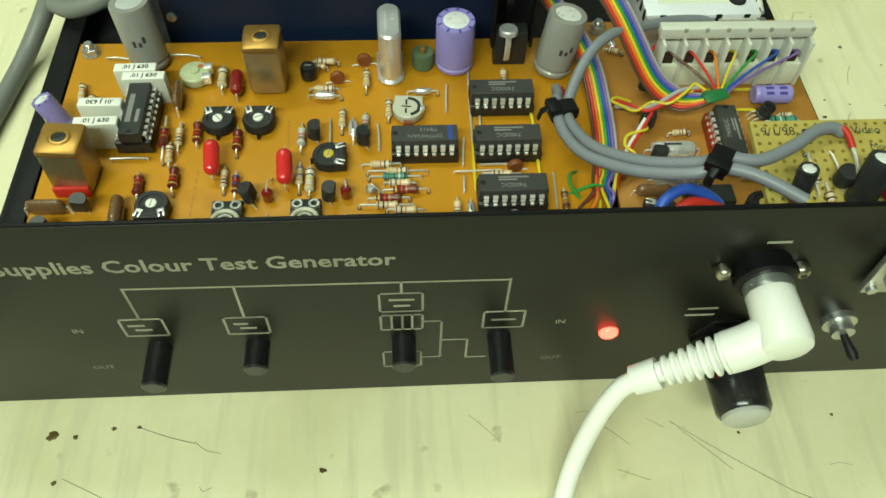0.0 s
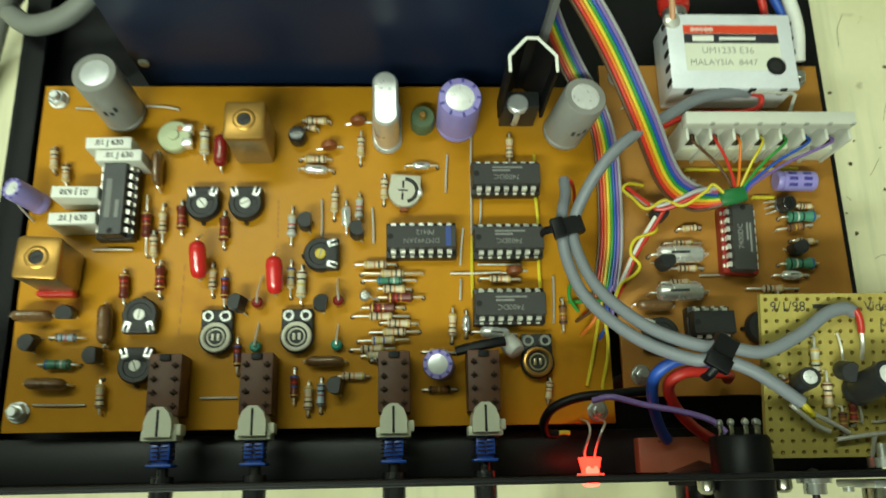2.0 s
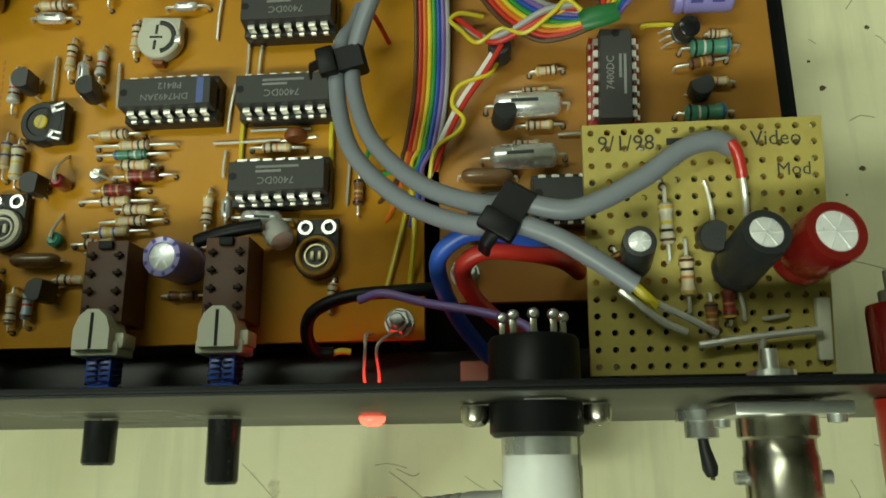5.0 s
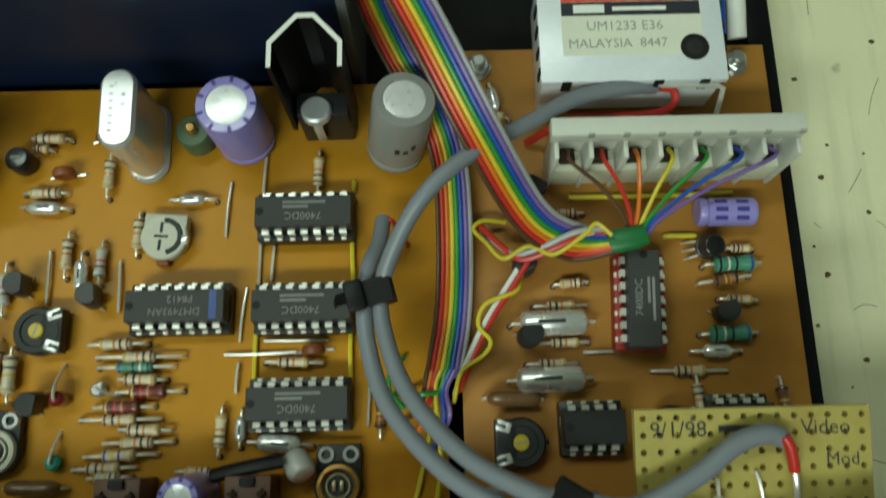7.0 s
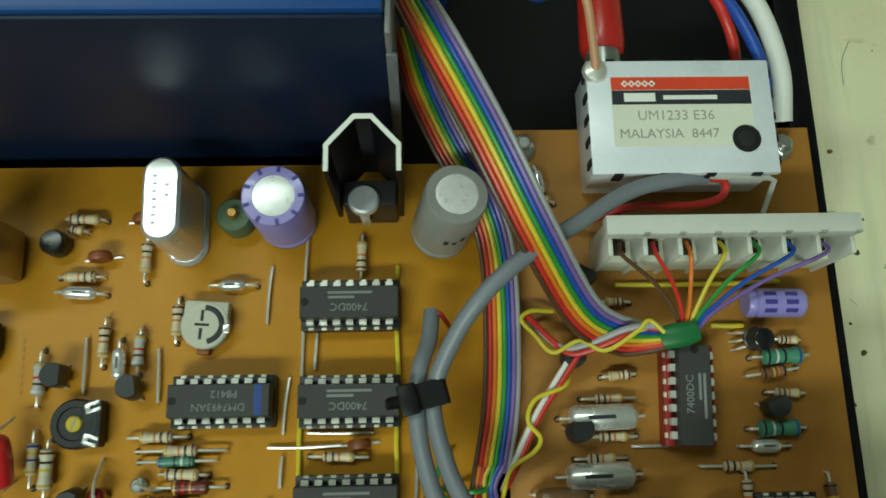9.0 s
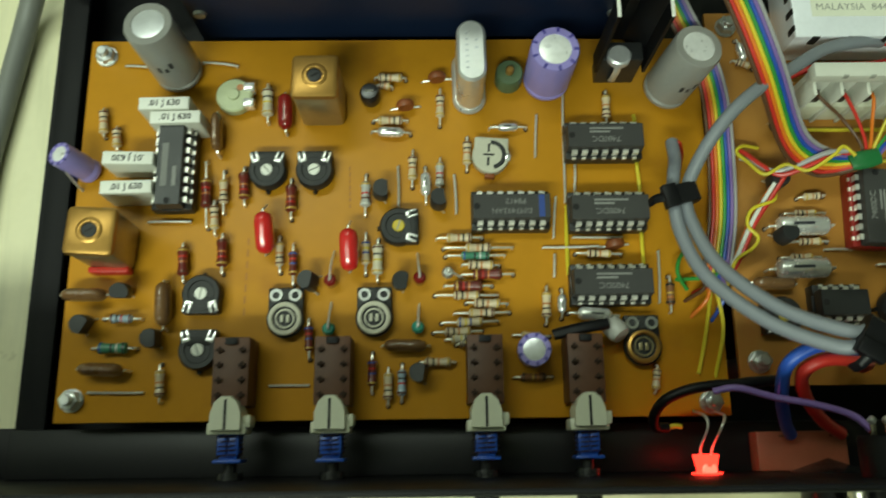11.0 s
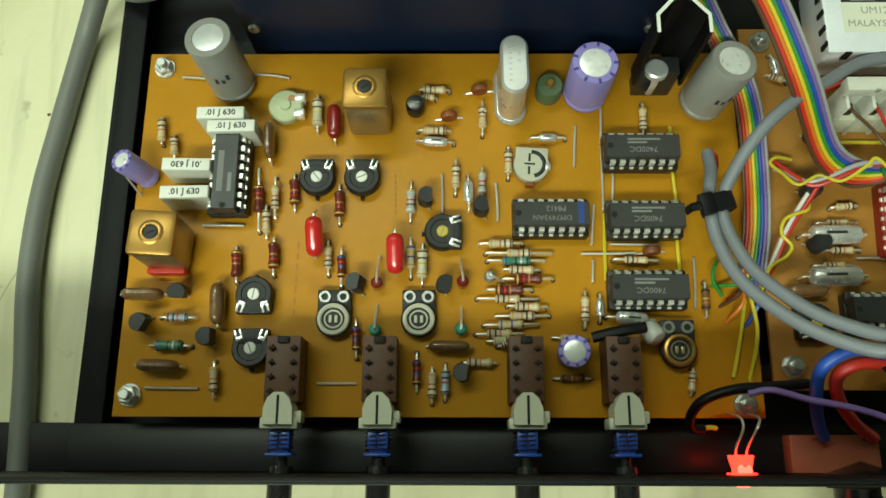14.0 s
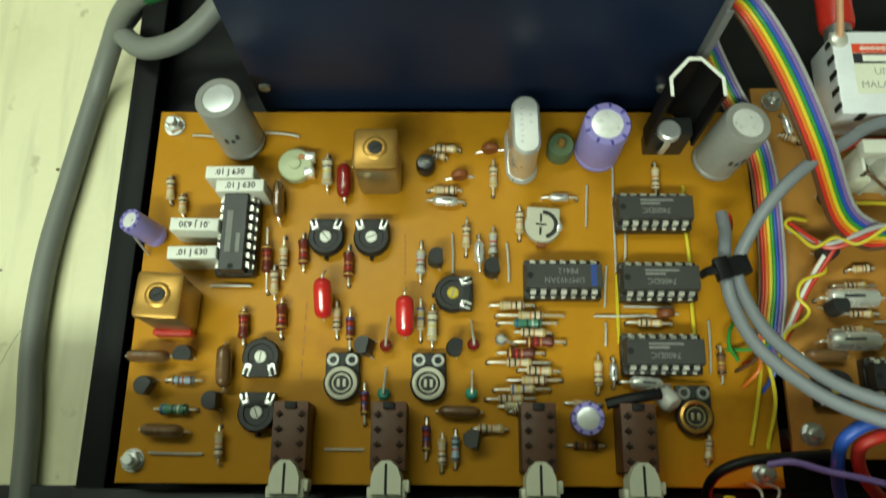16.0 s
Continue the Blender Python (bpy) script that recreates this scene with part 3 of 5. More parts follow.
def can(x, y, r, h, sleeve, words, who=None, lean=(0, 0), top="alu", stripe="", prints=True):
    """A standing electrolytic can in a shrink sleeve."""
    def shape(b):
        lathe(b, [(0, 0), (r * 0.93, 0), (r, 0.6), (r, 1.6), (r * 0.93, 2.1), (r * 0.93, 2.6), (r, 3.1), (r, h - 0.6), (r * 0.95, h), (r * 0.68, h + 0.05), (r * 0.66, h - 0.15)], 30)
    ob = part("electrolytic_capacitor", shared(f"electrolytic_capacitor|{r}|{h}|{sleeve}", shape, sleeve), sleeve, who or ON, words, place(x, y, 0.5, random.uniform(0, 360)))
    ob.rotation_euler = (radians(lean[0]), radians(lean[1]), 0)
    def cap(b):
        lathe(b, [(r * 0.68, h - 0.2), (r * 0.5, h - 0.02), (0, h + 0.02)], 30)
        for a in (0, 60, 120):
            m = Matrix.Rotation(radians(a), 4, "Z")
            if r > 5:
                continue
            vs = box(b, -r * 0.62, r * 0.62, -0.12, 0.12, h - 0.1, h + 0.06)
            bmesh.ops.rotate(b, verts=vs, cent=(0, 0, 0), matrix=m.to_3x3())
    part("can_top", shared(f"can_top|{r}|{h}|{top}", cap, top), top, ob, "bare aluminium end")
    if prints:
        for k, (a, z0, w) in enumerate(((-100, 0.45, 0.10), (-84, 0.45, 0.07), (-70, 0.5, 0.10))):
            def mark(b):
                n = 4
                q0, q1 = [], []
                for i in range(n + 1):
                    aa = radians(a + 9 * i / n)
                    q0.append(b.verts.new((math.cos(aa) * (r + 0.03) * S, math.sin(aa) * (r + 0.03) * S, h * z0 * S)))
                    q1.append(b.verts.new((math.cos(aa) * (r + 0.03) * S, math.sin(aa) * (r + 0.03) * S, h * (z0 + w) * S)))
                for i in range(n):
                    b.faces.new((q0[i], q0[i + 1], q1[i + 1], q1[i]))
            part("print", shared(f"print|{r}{h}{k}", mark, "ink"), "ink", ob)
    if stripe:
        def marks(b):
            for i in range(9):
                a = 2 * math.pi * i / 9
                vs = box(b, r * 0.76, r * 0.97, -0.35, 0.35, h - 0.2, h + 0.06)
                bmesh.ops.rotate(b, verts=vs, cent=(0, 0, 0), matrix=Matrix.Rotation(a, 3, "Z"))
        part("marking", shared(f"marking|{r}|{h}", marks, stripe), stripe, ob)
    for s in (-1, 1):
        b = bmesh.new()
        sweep(b, [(s * r * 0.4, 0, 0.3), (s * r * 0.4, 0, -1.5)], 0.35, 6)
        part("lead", b, "tin", ob)
    return ob


def film(x0, y0, text, flip=False, who=None):
    """A white box capacitor; x0, y0 is the front left corner."""
    def shape(b):
        box(b, 0, 12.4, 0, 3.4, 0.3, 10.3, 0.25)
    ob = part("film_capacitor", shared("film_capacitor|x", shape, "whitebox"), "whitebox", who or ON, "white rectangular film capacitor with black print", place(x0, y0, 0, random.uniform(-1.2, 1.2)))
    def lid(b):
        box(b, 0.2, 12.2, 0.15, 3.25, 10.2, 10.42, 0.05)
    part("top_face", shared("top_face|x", lid, "white"), "white", ob)
    lettering("value_print", text, 2.2, "ink", ob, place(6.3, 1.7, 10.45, 180 if flip else 0), bold=0.05)
    return ob


def coil(x, y, side_r, h, ang, lean, who=None):
    """A square brass-coloured coil can with a tuning core."""
    def shape(b):
        box(b, -side_r, side_r, -side_r, side_r, 0.2, h - 1.2, 1.6)
    ob = part("coil_can", shared(f"coil_can|{side_r}", shape, "cansilver"), "cansilver", who or ON, "square dull gold coil can with a tuning core", place(x, y, 0, ang, lean[0], lean[1]))
    def lid(b):
        box(b, -side_r - 0.15, side_r + 0.15, -side_r - 0.15, side_r + 0.15, h - 2.6, h, 1.3)
    part("lid", shared(f"lid|{side_r}", lid, "gold"), "gold", ob, "shiny gold lacquered lid")
    def ring(b):
        lathe(b, [(1.7, h - 0.1), (2.0, h + 0.35), (2.6, h + 0.35), (3.2, h - 0.1)], 22)
    part("collar", shared(f"collar|{h}", ring, "gold"), "gold", ob)
    def core(b):
        lathe(b, [(1.75, h + 0.1), (1.7, h + 0.12), (1.3, h + 0.2), (0, h + 0.2)], 16)
    part("tuning_core", shared(f"tuning_core|{h}", core, "trim"), "trim", ob, "dark ferrite tuning core")
    def slot(b):
        box(b, -1.0, 1.0, -0.25, 0.25, h + 0.15, h + 0.26)
    part("slot", shared(f"slot|{h}", slot, "dark"), "dark", ob, "", pose(0, 0, 0, 0, 0, 30))
    return ob


def preset(x, y, ang, centre="white", who=None):
    """A round black preset lying flat, with two metal tags and a screw centre."""
    def shape(b):
        lathe(b, [(0, 0.8), (4.2, 0.8), (4.7, 1.2), (4.7, 3.4), (4.3, 4.0), (3.2, 4.0), (3.0, 3.7), (0, 3.7)], 34)
        box(b, -4.3, 4.3, 1.0, 4.9, 0.8, 3.9, 0.3)
    ob = part("preset_resistor", shared("preset_resistor|x", shape, "trim"), "trim", who or ON, "round black preset resistor with white centre and metal tags", place(x, y, 0, ang))
    def hub(b):
        lathe(b, [(0, 4.3), (1.25, 4.3), (1.5, 4.1), (1.5, 3.6)], 18)
    part("hub", shared(f"hub|{centre}", hub, centre), centre, ob)
    def slot(b):
        box(b, -1.3, 1.3, -0.18, 0.18, 4.25, 4.33)
    part("slot", shared("slot|p", slot, "greyink"), "greyink", ob, "", pose(0, 0, 0, 0, 0, random.uniform(0, 180)))
    def tag(b):
        box(b, -0.95, -0.35, 2.2, 4.8, 3.8, 4.15, 0.1)
        box(b, 0.35, 0.95, 2.2, 4.8, 3.8, 4.15, 0.1)
        box(b, -0.95, 0.95, 2.0, 3.0, 3.8, 4.15, 0.1)
    for s in (-2.0, 2.0):
        part("tag", shared("tag|x", tag, "brightcan"), "brightcan", ob, "", place(s, 0, 0, -s * 9))
    def leg(b):
        box(b, -0.4, 0.4, -5.4, -4.5, -0.5, 1.8)
    part("leg", shared("leg|p", leg, "blackpl"), "blackpl", ob)
    return ob


def open_preset(x, y, ang, body="trimcream", eyes=True, who=None, base="trim", centre=""):
    """An open preset: pale ring track round a dark slotted centre, with two eyelets."""
    centre = centre or body
    def shape(b):
        lathe(b, [(0, 0.8), (4.3, 0.8), (4.5, 1.3), (4.5, 2.5), (4.2, 2.8), (0, 2.8)], 26)
        if eyes:
            box(b, -4.2, 4.2, 1, 7.6, 0.9, 2.4, 0.3)
    ob = part("preset_resistor", shared(f"preset_resistor|o{eyes}{base}", shape, base), base, who or ON, "open round preset resistor with pale metal ring and slotted centre", place(x, y, 0, ang))
    def ring(b):
        lathe(b, [(2.9, 2.7), (2.95, 3.5), (3.3, 3.8), (3.9, 3.6), (4.1, 2.7)], 28)
    part("ring", shared(f"ring|{body}", ring, body), body, ob)
    def inner(b):
        lathe(b, [(1.9, 2.8), (2.0, 3.3), (2.3, 3.3), (2.4, 2.8)], 24)
        box(b, -1.1, -0.35, -0.9, 0.9, 2.7, 3.4, 0.1)
        box(b, 0.35, 1.1, -0.9, 0.9, 2.7, 3.4, 0.1)
    part("wiper", shared(f"wiper|{centre}", inner, centre), centre, ob)
    if eyes:
        def eye(b):
            lathe(b, [(0.9, 2.3), (0.9, 3.0), (1.5, 3.0), (1.75, 2.3)], 16)
        for s in (-2.3, 2.3):
            part("eyelet", shared("eyelet|x", eye, "steel"), "steel", ob, "", place(s, 5.7, 0))
    return ob


def drop_cap(x1, y1, x2, y2, r, flat, material, words, lift=1.6, who=None, leads=True, tilt=0.0):
    """A dipped capacitor: a rounded flattened body lying or leaning between two points."""
    dx, dy = x2 - x1, y2 - y1
    L = math.hypot(dx, dy)
    b = bmesh.new()
    n = 22
    pts = [(L * (i / n - 0.5), 0, 0) for i in range(n + 1)]
    tp = [max(0.05, (1 - abs(2 * i / n - 1) ** 6)) ** 0.5 for i in range(n + 1)]
    sweep(b, pts, r, 14, flat, tp)
    ob = part("dipped_capacitor", b, material, who or ON, words, place((x1 + x2) / 2, (y1 + y2) / 2, lift + r * flat * 0.8, math.degrees(math.atan2(dy, dx)), 0, tilt))
    if leads:
        for s in (-1, 1):
            b = bmesh.new()
            e = s * (L / 2 - 0.4)
            sweep(b, [(e, 0, 0), (e + s * 0.8, 0, -0.3), (e + s * 1.2, 0, -lift - r * flat)], 0.3, 6)
            part("lead", b, "tin", ob)
    return ob


random.seed(11)
ON = board
axial(5.4, 79.0, 6.1, 71.3, 'beige', 6.3, 1.15)
axial(9.2, 73.9, 9.8, 67.6, 'beige', 6.3, 1.15)
axial(32.6, 64.3, 33.7, 46.9, 'maroon', 7.5, 1.40)
axial(37.2, 61.8, 37.6, 50.5, 'beige', 6.3, 1.15)
axial(35.2, 53.9, 35.8, 45.0, 'beige', 6.3, 1.15)
axial(42.1, 62.7, 42.6, 52.7, 'maroon', 7.0, 1.40)
axial(54.1, 59.6, 54.4, 49.0, 'maroon', 7.0, 1.40)
axial(47.3, 85.3, 47.7, 74.7, 'cream', 7.5, 1.50)
axial(74.9, 87.1, 82.9, 86.8, 'beige', 6.3, 1.15)
axial(75.5, 85.0, 79.5, 84.4, 'beige', 4.0, 1.00)
axial(74.5, 75.1, 83.4, 75.1, 'beige', 6.3, 1.15)
axial(74.1, 72.1, 84.1, 71.5, 'silver', 6.5, 1.30)
axial(91.8, 83.8, 91.7, 73.8, 'beige', 6.3, 1.15)
axial(84.7, 67.0, 84.5, 57.2, 'beige', 6.3, 1.15)
axial(87.8, 62.5, 88.0, 52.8, 'silver', 6.0, 1.30)
axial(91.6, 64.9, 91.4, 55.6, 'grey', 6.3, 1.15)
axial(72.9, 60.6, 72.8, 49.7, 'grey', 6.5, 1.30)
axial(98.6, 70.6, 98.4, 61.6, 'beige', 6.3, 1.15)
axial(104.4, 72.9, 113.8, 72.9, 'silver', 5.0, 1.10)
axial(134.9, 83.1, 134.6, 73.9, 'beige', 6.3, 1.15)
axial(10.1, 24.4, 19.3, 24.3, 'blue', 5.5, 1.10)
axial(8.1, 17.3, 18.5, 17.2, 'green', 7.0, 1.40)
axial(24.8, 13.4, 25.2, 4.3, 'beige', 6.3, 1.15)
axial(28.1, 43.1, 28.8, 33.4, 'maroon', 7.0, 1.40)
axial(37.7, 45.4, 38.1, 35.3, 'maroon', 7.0, 1.40)
axial(51.7, 44.6, 52.1, 35.4, 'beige', 6.0, 1.10)
axial(55.2, 42.7, 55.5, 32.4, 'maroonblue', 6.0, 1.10)
axial(73.0, 45.4, 73.1, 34.8, 'bluebeige', 6.0, 1.10)
axial(76.1, 43.6, 76.0, 32.9, 'cream', 7.5, 1.40)
axial(59.5, 24.0, 59.9, 14.2, 'maroonblue', 6.0, 1.10)
axial(90.4, 43.6, 101.8, 43.7, 'beige', 6.3, 1.15)
axial(92.2, 41.1, 109.3, 41.1, 'beige', 6.3, 1.15)
axial(92.6, 39.1, 107.4, 39.2, 'green', 7.0, 1.10)
axial(96.7, 36.9, 105.9, 36.6, 'beige', 6.3, 1.15)
axial(96.5, 34.4, 109.3, 34.4, 'maroon', 7.0, 1.40)
axial(92.2, 31.6, 104.0, 31.6, 'maroon', 7.0, 1.40)
axial(89.9, 29.3, 105.4, 29.3, 'beige', 6.3, 1.15)
axial(97.5, 27.4, 107.7, 27.1, 'beige', 6.3, 1.15)
axial(94.5, 24.9, 108.1, 25.0, 'beige', 6.3, 1.15)
axial(91.5, 22.5, 105.2, 22.8, 'bluebeige', 6.3, 1.15)
axial(89.5, 20.2, 101.4, 20.5, 'beige', 6.3, 1.15)
axial(92.3, 18.5, 100.4, 18.7, 'cream', 5.0, 1.20)
axial(74.9, 15.6, 74.9, 5.9, 'maroonblue', 6.0, 1.10)
axial(78.7, 12.1, 78.7, 3.1, 'beige', 6.3, 1.15)
axial(82.0, 12.8, 81.9, 3.9, 'blue', 6.0, 1.10)
axial(86.3, 13.2, 94.7, 13.1, 'beige', 6.3, 1.15)
axial(117.2, 31.4, 116.8, 22.0, 'beige', 6.3, 1.15)
axial(120.9, 30.6, 120.7, 23.4, 'silver', 4.5, 1.10)
axial(122.3, 24.6, 134.5, 23.7, 'silver', 8.0, 1.70)
axial(147.5, 33.6, 147.3, 24.6, 'brown', 5.5, 1.10)
axial(142.9, 11.9, 142.0, 5.3, 'beige', 5.0, 1.00)
axial(108.6, 19.5, 117.6, 19.1, 'beige', 5.0, 1.00)
axial(108.6, 9.4, 117.8, 9.4, 'brown', 6.0, 1.00)
axial(124.9, 39.5, 136.2, 39.2, 'beige', 6.0, 1.00)
# bare and insulated links
jumper(9.7, 91.4, 16.8, 90.8, 'bare')
jumper(29.8, 92.0, 38.8, 91.0, 'bare')
jumper(18.9, 48.7, 29.2, 48.7, 'bare')
jumper(7.8, 7.0, 20.7, 6.8, 'bare')
jumper(50.5, 8.1, 59.7, 8.1, 'bare')
jumper(80.9, 62.8, 81.1, 52.4, 'bare')
jumper(95.1, 60.4, 95.5, 50.4, 'bare')
jumper(116.7, 76.7, 116.0, 65.4, 'bare')
jumper(123.8, 82.2, 123.4, 72.2, 'bare')
jumper(123.4, 70.9, 123.1, 53.1, 'bare')
jumper(126.0, 62.9, 125.6, 56.2, 'bare')
jumper(142.0, 76.4, 142.0, 74.6, 'yellow')
jumper(141.7, 63.7, 142.1, 53.5, 'yellow')
jumper(123.3, 51.9, 122.9, 34.6, 'yellow')
jumper(141.6, 45.8, 141.7, 35.4, 'yellow')
jumper(145.5, 40.0, 144.9, 27.2, 'bare')
jumper(157.6, 29.4, 153.0, 10.0, 'yellow')
jumper(124.6, 43.9, 136.8, 43.8, 'bare')
jumper(117.0, 41.3, 130.7, 41.5, 'bare')
jumper(119.7, 39.4, 119.4, 34.0, 'bare')
jumper(120.7, 54.4, 119.7, 43.9, 'bare')
# transistors
to92(76.9, 55.5, 90)
to92(91.1, 52.8, 100)
to92(14.6, 30.7, 0)
to92(6.3, 23.0, 60)
to92(23.2, 19.4, 90)
to92(60.2, 32.6, 80)
to92(81.7, 32.7, 80)
to92(86.5, 10.5, 80)

# chips on the main board
dip(25.8, 61.4, 90, 16, "socket", (), chip="ic2", bars=((-6, 5, 0.4, 1.9), (-6, -1, -1.8, -0.8)), up=1.2)
dip(132.8, 68.2, 0, 14, "socket", (("7400DC", 2.1, -1.0, 0),), bars=((-4, 1, 0.6, 1.1), (-4, 4.4, 1.5, 2.0)))
dip(132.8, 49.6, 0, 14, "socket", (("7400DC", 2.1, -1.0, 0),), bars=((-4, 1, 0.6, 1.1), (-4, 4.4, 1.5, 2.0)))
dip(132.4, 31.2, 0, 14, "socket", (("7400DC", 2.1, -1.0, 0),), bars=((-4, 1, 0.6, 1.1), (-4, 4.4, 1.5, 2.0)))
chip = dip(108.8, 50.0, 0, 14, "socket", (("P8412", 2.0, 1.2, 1.0), ("DM7493AN", 2.0, -1.2, 0)))
bm = bmesh.new()
box(bm, 6.6, 8.0, -2.8, 2.8, 7.9, 7.95)
part("end_stripe", bm, "b_blue", chip, "pale blue end stripe")

# cans and coils
can(24.0, 89.2, 6.0, 22.0, "greysleeve", "tall grey sleeved electrolytic capacitor with aluminium top", lean=(-5, -3), top="alu")
can(150.6, 83.6, 6.0, 20.4, "greysleeve", "tall grey sleeved electrolytic capacitor with aluminium top", lean=(-5, 8), top="captop")
can(119.6, 86.4, 6.0, 17.4, "violet", "violet sleeved electrolytic capacitor with crimped top", prints=False, stripe="violetink", top="captop")
can(113.6, 15.6, 3.9, 10.5, "violet", "small violet sleeved electrolytic capacitor", prints=False, stripe="violetink", lean=(4, -6))
can(3.5, 62.0, 3.1, 11.0, "violet", "small violet sleeved electrolytic capacitor leaning on the edge", prints=False, stripe="violetink", lean=(-6, -20), top="captop")
bm = bmesh.new()
sweep(bm, spline([(1.0, 63.0, 11.5), (-0.4, 61, 8), (0.6, 58.6, 3), (1.6, 57.2, 0)], 5), 0.3, 6)
part("wire_link", bm, "tin", board, "bare lead of the leaning capacitor")
coil(61.9, 79.3, 5.5, 19.0, 0, (0, 0))
coil(11.2, 42.2, 5.6, 17.5, -3, (0, 2))
bm = bmesh.new()
box(bm, 6.4, 16.2, 35.2, 36.8, 0.3, 4.2, 0.5)
part("red_spacer", bm, "b_red", board, "translucent red coil former edge")
# quartz crystal
bm = bmesh.new()
n = 20
for z0, z1, g in ((0.4, 1.6, 0.8), (1.6, 18.6, 0.0)):
    def rim(z, k):
        out = []
        for i in range(2 * n):
            a = 2 * math.pi * i / (2 * n)
            yy = 4.6 if math.sin(a) >= 0 else -4.6
            out.append(bm.verts.new(((3.5 + k) * math.cos(a) * S, (yy + (3.5 + k) * math.sin(a)) * S, z * S)))
        return out
    a, b, c = rim(z0, g), rim(z1 - 0.7, g), rim(z1, g - 0.6)
    for p, q in ((a, b), (b, c)):
        for i in range(2 * n):
            j = (i + 1) % (2 * n)
            bm.faces.new((p[i], p[j], q[j], q[i]))
    bm.faces.new(c)
    bm.faces.new(a[::-1])
crystal = part("quartz_crystal", bm, "crystalcan", board, "tall oblong bright metal quartz crystal can", place(99.3, 86.0, 0, 1))
for i in range(7):
    bar("crystal_print", -1.5, -0.7, -5 + i * 1.5, -4.5 + i * 1.5, 18.61, "faintink", crystal)
for i in range(2):
    bar("crystal_print", 0.8, 1.6, 0.2 + i * 2.0, 0.8 + i * 2.0, 18.61, "faintink", crystal)

# film, dipped and trimmer capacitors
film(17.6, 74.6, ".01 J 630")
film(20.6, 70.9, ".01 J 630")
film(9.9, 60.6, ".01 J 630", True)
film(10.1, 53.0, ".01 J 630")
drop_cap(48.6, 49.6, 48.9, 39.2, 2.3, 1.0, "redcap", "bright red dipped capacitor", 3.8, tilt=24.0)
drop_cap(69.3, 45.0, 69.5, 34.6, 2.3, 1.0, "redcap", "bright red dipped capacitor", 4.6, tilt=22.0)
drop_cap(51.9, 82.2, 52.4, 72.4, 2.0, 1.0, "darkred", "dark red dipped capacitor", 1.0)
drop_cap(0.6, 30.0, 11.2, 30.0, 1.6, 1.8, "mica", "brown dipped mica capacitor", 1.0)
drop_cap(24.6, 32.9, 25.2, 22.3, 1.9, 1.5, "mica", "brown dipped mica capacitor", 1.0)
drop_cap(6.1, 12.3, 16.6, 11.9, 1.6, 1.8, "mica", "brown dipped mica capacitor", 0.8)
drop_cap(77.8, 17.2, 88.0, 17.0, 1.5, 1.5, "mica", "brown dipped mica capacitor", 0.6)
drop_cap(35.0, 76.6, 35.6, 66.4, 1.4, 2.0, "mica", "brown dipped mica capacitor", 1.2)
for x, y in ((91.0, 86.8), (82.8, 79.0), (134.5, 41.6)):
    bm = bmesh.new()
    lathe(bm, [(0, -0.9), (2.0, -0.9), (2.3, -0.4), (2.3, 0.4), (2.0, 0.9), (0, 0.9)], 16)
    disc = part("disc_capacitor", bm, "brownc", board, "small brown ceramic disc capacitor", place(x, y, 2.4, 6, 90))
    bm = bmesh.new()
    sweep(bm, [(-1.2, -1.8, 0), (-3.6, -2.0, 0), (-3.9, -2.4, 0)], 0.3, 6)
    sweep(bm, [(1.2, -1.8, 0), (3.6, -2.0, 0), (3.9, -2.4, 0)], 0.3, 6)
    part("lead", bm, "tin", disc)
bm = bmesh.new()
lathe(bm, [(0, 0.3), (2.5, 0.3), (2.6, 1), (2.6, 4.0), (2.1, 4.9), (0, 5.1)], 20)
ball = part("choke", bm, "knob", board, "glossy black round choke", place(73.8, 81.8, 0))
bm = bmesh.new()
box(bm, -1.0, 1.0, -0.2, 0.2, 5.0, 5.15)
part("print", bm, "whiteink", ball)
bm = bmesh.new()
lathe(bm, [(0, 0.6), (4.4, 0.6), (4.6, 1), (4.6, 3.2), (4.2, 3.6), (1.6, 3.7), (1.4, 4.3), (0, 4.3)], 28)
trimcap = part("trimmer_capacitor", bm, "trimgreen", board, "pale green round trimmer capacitor", place(39.0, 81.6, 0))
bm = bmesh.new()
box(bm, 2.4, 5.2, -3.4, -1.0, 1, 3.9, 0.3)
box(bm, 2.4, 5.2, 1.0, 3.4, 1, 3.9, 0.3)
part("tag", bm, "brightcan", trimcap)
bm = bmesh.new()
lathe(bm, [(0, 4.3), (0.9, 4.3), (0.9, 4.5), (0, 4.5)], 14)
part("red_dot", bm, "b_orange", trimcap, "", place(1.6, 2.0, -0.7))
bm = bmesh.new()
lathe(bm, [(0, 0.4), (3.5, 0.4), (3.5, 5.4), (3.2, 5.8), (0, 5.8)], 22)
greencap = part("trimmer_capacitor", bm, "green", board, "dull green round trimmer capacitor with a brass screw", place(109.6, 86.4, 0))
bm = bmesh.new()
lathe(bm, [(0, 5.8), (1.1, 5.8), (1.1, 7.2), (0.8, 7.6), (0, 7.6)], 10)
part("brass_screw", bm, "gold", greencap)

# dark legend lines printed on the laminate
for x0, y0, x1, y1 in ((68.6, 63.2, 68.9, 51.5), (43.8, 44.6, 43.4, 24.0)):
    bm = bmesh.new()
    for i in range(7):
        t = i / 7
        box(bm, x0 + (x1 - x0) * t - 0.25, x0 + (x1 - x0) * t + 0.25, y0 + (y1 - y0) * (t + 0.09), y0 + (y1 - y0) * t, 0.0, 0.03)
    part("printed_legend", bm, "pcb_edge", board, "", None, False)

